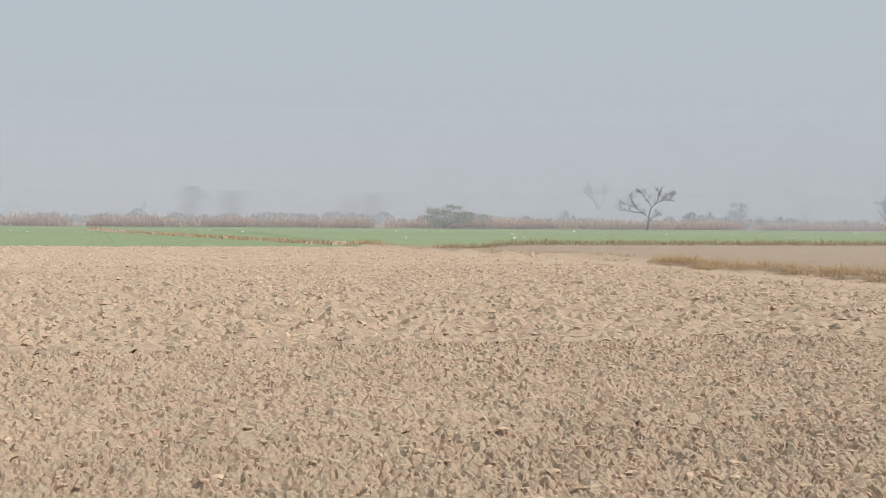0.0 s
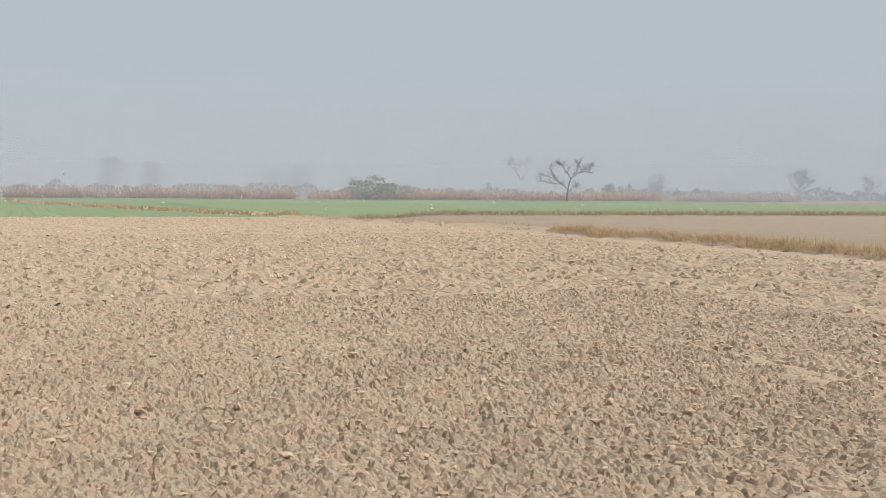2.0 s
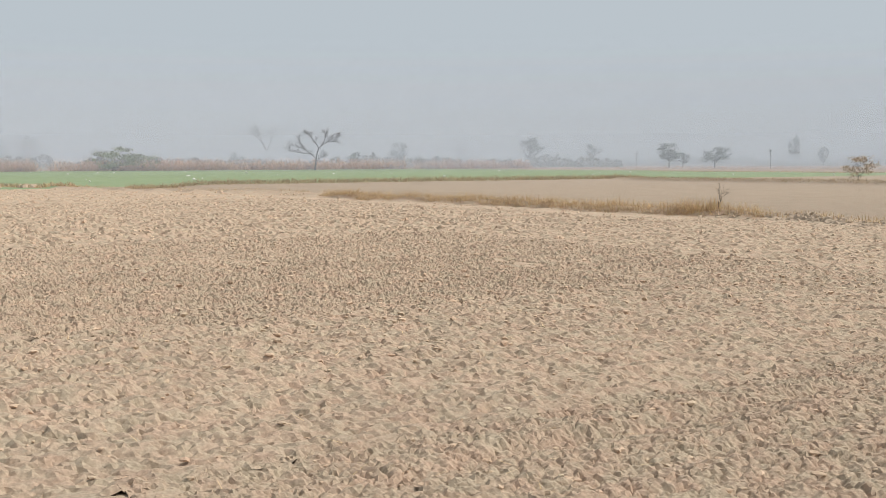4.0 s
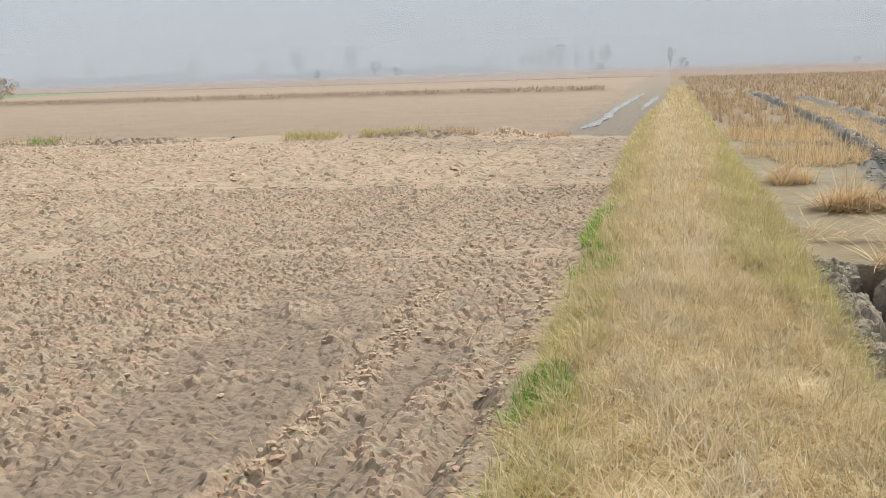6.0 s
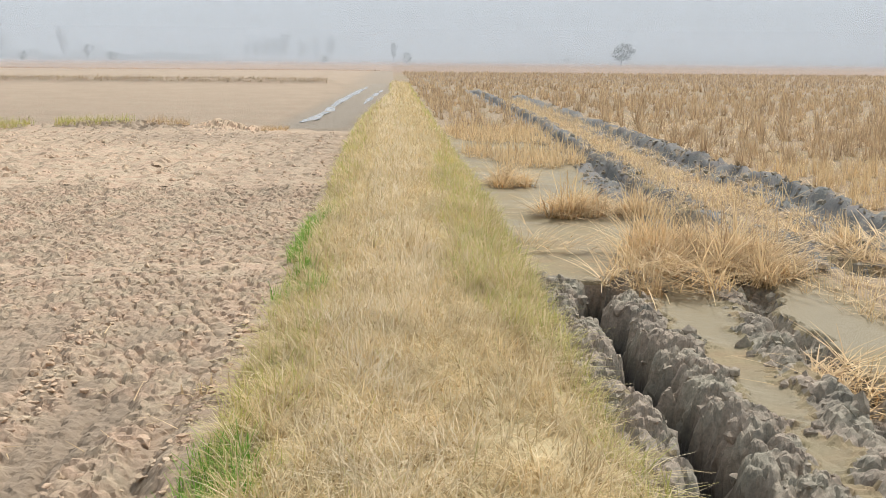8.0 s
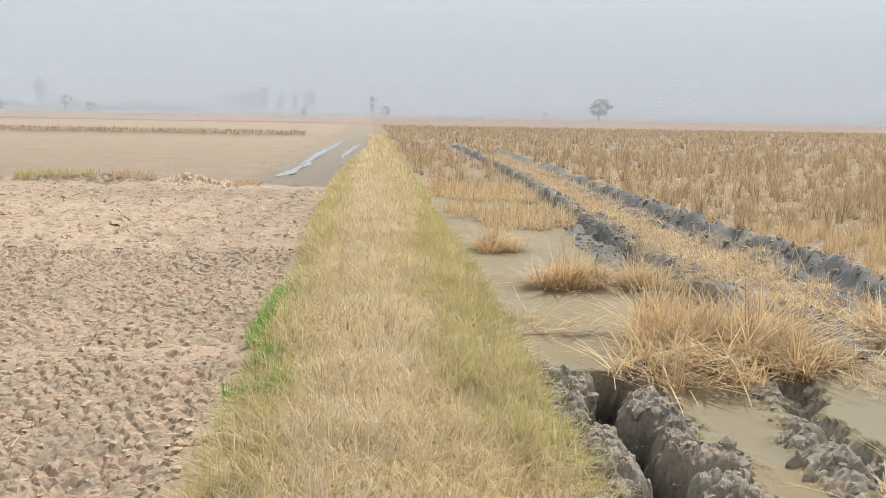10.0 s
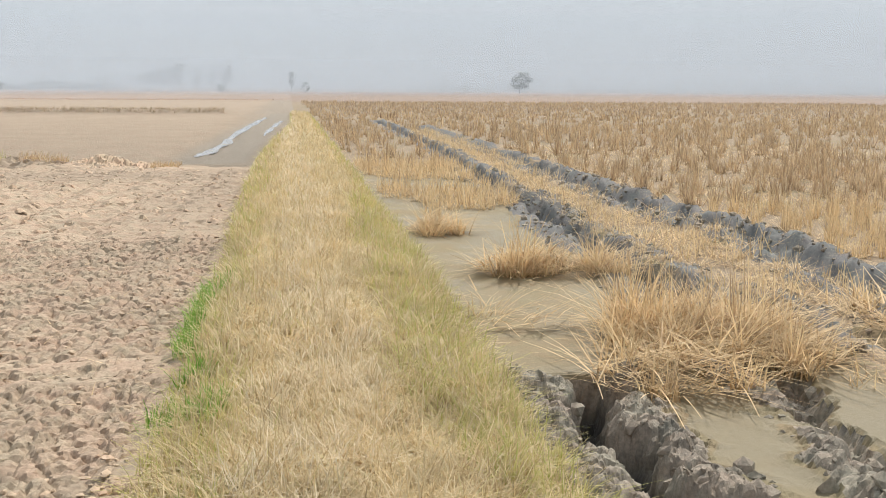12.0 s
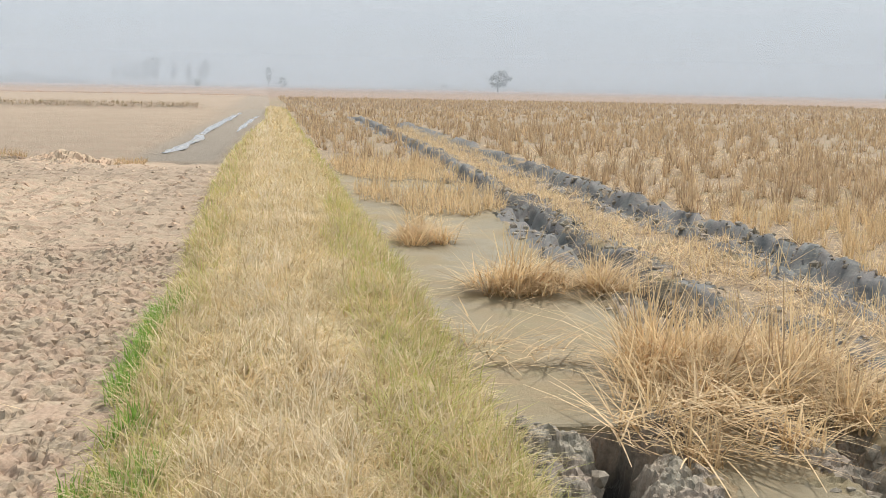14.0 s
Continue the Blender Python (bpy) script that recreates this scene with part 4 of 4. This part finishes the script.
def join_tubes(parts_, sides):
    vs, fs = [], []
    for pts, rad in parts_:
        v, f = tube(pts, rad, sides)
        fs += [tuple(i + len(vs) for i in q) for q in f]
        vs += v
    return np.array([p[:] for p in vs]), np.array(fs)


def leaf_cloud(centres, spread, n, size):
    c = np.array([p[:] for p in centres])
    i = rng.integers(0, len(c), n)
    p = c[i] + rng.normal(0, 1, (n, 3)) * np.array(spread)
    a = rng.normal(0, 1, (n, 3))
    a /= np.linalg.norm(a, axis=1)[:, None]
    b = np.cross(a, rng.normal(0, 1, (n, 3)))
    b /= np.linalg.norm(b, axis=1)[:, None]
    s = size * rng.uniform(0.5, 1.3, n)[:, None]
    v = np.stack([p - a * s, p - b * s * 0.6, p + a * s, p + b * s * 0.6], 1).reshape(-1, 3)
    return v, np.arange(4 * n).reshape(n, 4)


def place(az, dist, x0=-0.2, y0=-1.4):
    """A spot that bears az degrees to the left of +y, so many metres off."""
    return x0 - dist * math.sin(radians(az)), y0 + dist * math.cos(radians(az))


def tree(name, x, y, tall, label, seed, crown_w=0.5, leaves=500, mat=LEAF, trunk=0.3, depth=3, open_=0.7, lean=(0, 0), lift=0.15, leaf=0.3, full=True, spread=1.0, thick=1.0, fork=(2, 3)):
    rnd = random.Random(seed)
    out, tips = [], []
    th = tall * trunk
    top = Vector((lean[0] * th, lean[1] * th, th))
    out.append(([Vector((0, 0, -0.2)), top * 0.33, top * 0.7, top], [tall * thick * q for q in (0.033, 0.026, 0.023, 0.021)]))
    for k in range(3 if depth > 2 else 4):
        a = 2 * math.pi * k / 3 + rnd.uniform(-0.5, 0.5)
        limbs(rnd, top, Vector((math.cos(a) * crown_w * spread, math.sin(a) * crown_w * spread, 1)), (tall - th) * 0.42, tall * thick * 0.016, depth, out, tips, 0.25, fork, open_, lift, tall * 0.0035 * thick)
    high = max(p.z for p in tips)
    s = tall / high
    t = empty(name, x, y, float(height(x, y)))
    v, f = join_tubes(out, 4)
    part("trunk", mesh_of("trunk", v * s, f, [BARK]), t, "dark bare trunk and limbs")
    if leaves:
        c = [p * s for p in tips if p.z * s > th]
        if full:
            mid, c = tall * 0.5 * (1 + trunk * 0.8), []
            for _ in range(26):
                a, r = rnd.uniform(0, 6.28), rnd.random() ** 0.4
                z = rnd.uniform(-1, 1)
                w = crown_w * tall * 0.42 * r * math.sqrt(max(0.1, 1 - 0.9 * z * z))
                c.append(Vector((w * math.cos(a), w * math.sin(a), mid + z * (tall * 0.93 - mid))))
        v, f = leaf_cloud(c, (tall * 0.05 * (0.5 + crown_w), tall * 0.05 * (0.5 + crown_w), tall * 0.05), leaves, leaf * tall / 8)
        part("crown", mesh_of("crown", v, f, [mat], False), t)
    tagged(t, label, "tree")
    return t


E0 = (-8.4, 3.8)


def spreading_tree(x, y, faces, label):
    """A leafless tree with a short trunk, two crooked main limbs and a wide, flat, twiggy top."""
    rnd = random.Random(5)
    t = empty("bare_tree", x, y, float(height(x, y)), faces)
    limbs_ = [[(0, -0.2), (0.2, 1.6), (0.35, 2.9), (0.5, 4.1), (1.0, 5.6)], [(1.0, 5.6), (2.0, 6.4), (3.2, 7.2), (4.6, 8.1), (5.7, 8.5)],
              [(1.0, 5.6), (0.2, 7.1), (-1.0, 8.4), (-1.9, 9.2)], [(2.0, 6.4), (2.6, 7.9), (3.0, 9.3)], [(0.35, 2.9), (-1.2, 4.3), (-2.6, 5.2), (-4.2, 6.0), (-5.8, 6.2)],
              [(-2.6, 5.2), (-3.4, 6.6), (-4.1, 7.8)], [(-1.2, 4.3), (-2.5, 4.3), (-4.6, 4.6), (-6.2, 4.8)], [(0.3, 2.3), (1.5, 3.2), (2.3, 3.5)], [(3.2, 7.2), (4.0, 7.4), (5.4, 7.2)]]
    big, fine = [], []
    for i, line in enumerate(limbs_):
        deep = 0.0 if i == 0 else rnd.uniform(-0.5, 0.5)
        pts = [Vector((u, deep * k, z)) for k, (u, z) in enumerate(line)]
        r0, r1 = (0.25, 0.14) if i == 0 else (0.11, 0.04)
        big.append((pts, [r0 + (r1 - r0) * k / (len(pts) - 1) for k in range(len(pts))]))
        if i == 0:
            continue
        for k in range(1, len(pts)):
            for _ in range(12 if k == len(pts) - 1 else 7):
                p = pts[k].lerp(pts[k - 1], rnd.random() * 0.7)
                d = (pts[k] - pts[k - 1]).normalized() + Vector((rnd.uniform(-1, 1), rnd.uniform(-1, 1), rnd.uniform(-0.2, 0.9)))
                limbs(rnd, p, d, rnd.uniform(0.7, 1.4), 0.034, 1, fine, [], 0.3, (2, 4), 0.8, 0.05, 0.026)
    v, f = join_tubes(big, 6)
    part("trunk", mesh_of("trunk", v * 0.88, f, [BARK]), t, "dark crooked trunk and limbs")
    v, f = join_tubes(fine, 3)
    tagged(part("twigs", mesh_of("twigs", v * 0.88, f, [BARK], False), t, "thin bare twigs"), kind="stuff")
    tagged(t, label, "tree")


spreading_tree(*place(61.7, 235, *E0), 61.7, "leafless dark tree with spreading crooked branches")
tree("bare_tree", *place(64.2, 450, *E0), 18.0, "tall pale leafless tree faint in haze", 9, 0.35, 250, mat=PALELEAF, trunk=0.3, depth=4, open_=0.5, leaf=0.1, full=False, thick=0.7, spread=0.7)
tree("thorn_bush", *place(72.4, 228, *E0), 5.0, "sprawling feathery pale green thorn bush", 12, 2.4, 2400, mat=PALELEAF, trunk=0.08, depth=3, open_=0.9, lift=-0.1, leaf=0.3)
tree("thorn_bush", *place(70.9, 232, *E0), 3.6, "low spreading pale green thorn bush", 13, 2.6, 1700, mat=PALELEAF, trunk=0.08, depth=3, open_=0.9, lift=-0.2, leaf=0.35)
TREES = [(57.1, 420, 9.5, 0.9, 700), (49.9, 400, 11, 0.85, 900), (59.5, 300, 4.6, 0.9, 700), (56.0, 290, 3.4, 0.9, 500), (66.0, 420, 6, 0.6, 400), (53.8, 520, 10, 0.6, 400), (46.7, 420, 9, 0.5, 400), (85.5, 520, 17, 0.9, 900), (83.5, 520, 15, 0.9, 900), (77.4, 480, 11, 0.9, 700), (76.2, 480, 13, 0.9, 800)]
for i, (az, d, tall, w, n) in enumerate(TREES):
    tree("hazy_tree", *place(az, d, *E0), tall, "leafy tree faint and grey in the haze", 30 + i, w, n, depth=2, trunk=0.22)
TREES = [(42.9, 320, 7.2, 1.15, 1500), (42.2, 325, 4.4, 1.0, 700), (40.6, 320, 6.2, 1.6, 1500), (35.3, 420, 7.0, 0.6, 500), (16.4, 560, 14.5, 0.4, 500), (15.2, 420, 6.0, 0.8, 400), (36.7, 450, 12, 0.4, 400),
         (6.9, 480, 8.5, 0.5, 450), (6.4, 480, 9.5, 0.5, 450), (5.95, 480, 10, 0.45, 500), (5.5, 480, 11.5, 0.4, 500), (7.4, 480, 7.0, 0.5, 400), (4.6, 480, 9.0, 0.4, 400), (3.85, 480, 9.0, 0.3, 400), (3.1, 480, 11.0, 0.5, 600), (-0.2, 420, 7.5, 0.3, 350), (-12.05, 330, 6.6, 1.15, 1400), (-8.3, 650, 9, 0.7, 300),
         (29.5, 520, 9, 0.9, 500), (27.2, 560, 9, 0.8, 500), (24.5, 560, 11, 0.7, 500), (21.0, 520, 9, 0.9, 500), (19.2, 520, 12, 0.6, 500), (12.0, 560, 7, 0.8, 300), (31.8, 560, 8, 0.9, 400), (9.3, 560, 8, 0.8, 300)]
for i, (az, d, tall, w, n) in enumerate(TREES):
    tree("hazy_tree", *place(az, d), tall, "leafy tree faint and grey in the haze", 60 + i, w, n, depth=2, trunk=0.25)
for az, d, tall in ((18.2, 330, 3.0), (14.0, 330, 3.2), (3.4, 330, 2.6), (-0.9, 300, 3.2), (-9.2, 420, 2.5)):
    tree("shrub", *place(az, d), tall, "low dark shrub on a distant field edge", int(az * 10) + 900, 1.2, 400, depth=2, trunk=0.1)
tree("thorn_bush", *place(33.75, 118), 2.4, "flat-topped scrubby thorn bush on a brown bank", 21, 1.7, 800, mat=DARKGRASS, trunk=0.1, depth=4, open_=1.0, lift=-0.15, leaf=0.3, thick=0.8)
tree("bare_sapling", *place(37.85, 260), 4.6, "thin bare sapling in the haze", 22, 0.12, 60, trunk=0.6, depth=2, open_=0.3, leaf=0.15, full=False, thick=0.45)
tree("bare_sapling", *place(44.6, 260), 4.2, "thin leafless leaning sapling in the haze", 23, 0.12, 0, trunk=0.6, depth=2, open_=0.3, thick=0.4)
tree("dry_shrub", -24.1, 26.4, 0.9, "dry leafless twiggy shrub on the field ridge", 24, 0.45, 0, trunk=0.08, depth=3, open_=0.45, thick=0.75)


# low scrub that closes the view far off
def scrub(label, az0, az1, near_, far_, n, tall, size, seed, mat=LEAF):
    az = rng.uniform(az0, az1, n)
    d = rng.uniform(near_, far_, n)
    x, y = E0[0] - d * np.sin(np.radians(az)), E0[1] + d * np.cos(np.radians(az))
    top = tall * (0.35 + 0.65 * np.clip(0.5 + 0.6 * vnoise(az, az * 0, 0.9, seed) + 0.35 * vnoise(az, az * 0, 0.25, seed + 1), 0, 1.3))
    c = np.stack([x, y, top * rng.random(n)], -1)
    v, f = leaf_cloud([Vector((0, 0, 0))], (0, 0, 0), n, size)
    v = v.reshape(n, 4, 3) + c[:, None]
    tagged(new("scrub", mesh_of("scrub", v.reshape(-1, 3), f, [mat], False)), label, "scrub", kind="stuff")


scrub("grey-green scrub along the far field edge", 45, 100, 350, 400, 12000, 4.0, 0.7, 200, SCRUBLEAF)
scrub("low hazy scrub on the horizon", 8, 46, 560, 600, 4000, 4.0, 1.0, 210)
scrub("dark low tree line on the far horizon", -40, -7, 800, 840, 2600, 4.5, 1.4, 220)


# ---------------------------------------------------------------- posts, white flecks and spoil by the green field
def pale_post(x, y, tall, capped):
    """A slim whitewashed concrete post, some with a small cross-piece."""
    v, f = join_tubes([([Vector((0, 0, -0.2)), Vector((0, 0, tall * 0.6)), Vector((0, 0, tall))], [0.16, 0.13, 0.11])], 4)
    t = empty("boundary_post", x, y, float(height(x, y)), 20)
    part("shaft", mesh_of("shaft", v, f, [WHITEWASH], False), t)
    if capped:
        v, f = join_tubes([([Vector((-0.7, 0, tall - 0.3)), Vector((0.7, 0, tall - 0.3))], [0.22, 0.22])], 4)
        part("crosspiece", mesh_of("crosspiece", v, f, [WHITEWASH], False), t)
    tagged(t, "slim whitewashed post at the hazy field edge", "post", "posts along the far field edge")


for az, d, tall, capped in ((87.9, 330, 6.4, True), (87.0, 320, 2.6, False), (85.0, 320, 2.8, False), (79.1, 310, 2.6, False), (78.4, 310, 2.4, False), (77.5, 310, 3.0, False), (92.5, 330, 3.2, False)):
    pale_post(*place(az, d, *E0), tall, capped)

# placeholder lumps for the unidentified white flecks in the green field
n = 46
px, py = rng.uniform(-222, -84, n), rng.uniform(-20, 130, n)
v, f, _ = scatter(octa_shapes(10), px, py, height(px, py) + 0.1, rng.uniform(0.08, 0.24, n))
tagged(new("pale_flecks", mesh_of("pale_flecks", v, f, [WHITEWASH], False)), "small white flecks about the green field", "litter", kind="stuff")

n = 520
along = rng.random(n)
px, py = -170 + 88 * along + rng.normal(0, 1.0, n), 3 + 17 * along ** 1.3 + rng.normal(0, 0.5, n)
v, f, _ = scatter(cap_shapes(16), px, py, height(px, py), rng.uniform(0.1, 0.38, n))
tagged(new("spoil", mesh_of("spoil", v, f, [CLOD], False, np.full(len(v), 0.4))), "brown spoil along the edge between two green plots", "soil heap", kind="stuff")


# ---------------------------------------------------------------- distant farm houses
def farm_house(x, y, w, d, h, rz, label):
    """A small flat-roofed whitewashed house."""
    t = empty("farm_house", x, y, 0, rz)

    def box(name, cx, cy, cz, sx, sy, sz, mat, bev=0.03):
        bm = bmesh.new()
        bmesh.ops.create_cube(bm, size=1)
        bmesh.ops.scale(bm, vec=(sx, sy, sz), verts=bm.verts)
        bmesh.ops.bevel(bm, geom=bm.edges[:], offset=bev, segments=1, affect="EDGES")
        bmesh.ops.translate(bm, vec=(cx, cy, cz), verts=bm.verts)
        me = bpy.data.meshes.new(name)
        bm.to_mesh(me)
        bm.free()
        me.materials.append(mat)
        return part(name, me, t)

    box("wall", 0, 0, h / 2, w, d, h, WHITEWASH)
    box("roof", 0, 0, h + 0.12, w + 0.4, d + 0.4, 0.24, ROOFING)
    box("door", 0, -d / 2 - 0.01, 1.05, 1.0, 0.08, 2.1, DOORPAINT, 0.01)
    for sx in (-1, 1):
        box("window", sx * w * 0.3, -d / 2 - 0.01, 1.6, 0.9, 0.08, 0.9, DOORPAINT, 0.01)
    tagged(t, label, "house")


farm_house(*place(85.9, 560, *E0), 7, 5, 4.2, 80, "small whitewashed flat-roofed farm house in haze")
farm_house(*place(69.7, 560, *E0), 8, 5, 3.4, 70, "low whitewashed farm house behind the scrub")
farm_house(*place(31.2, 470), 8, 5, 3.6, 30, "pale farm house faint in the haze")
farm_house(*place(25.4, 470), 6, 5, 4.0, 25, "small pale farm house faint in the haze")
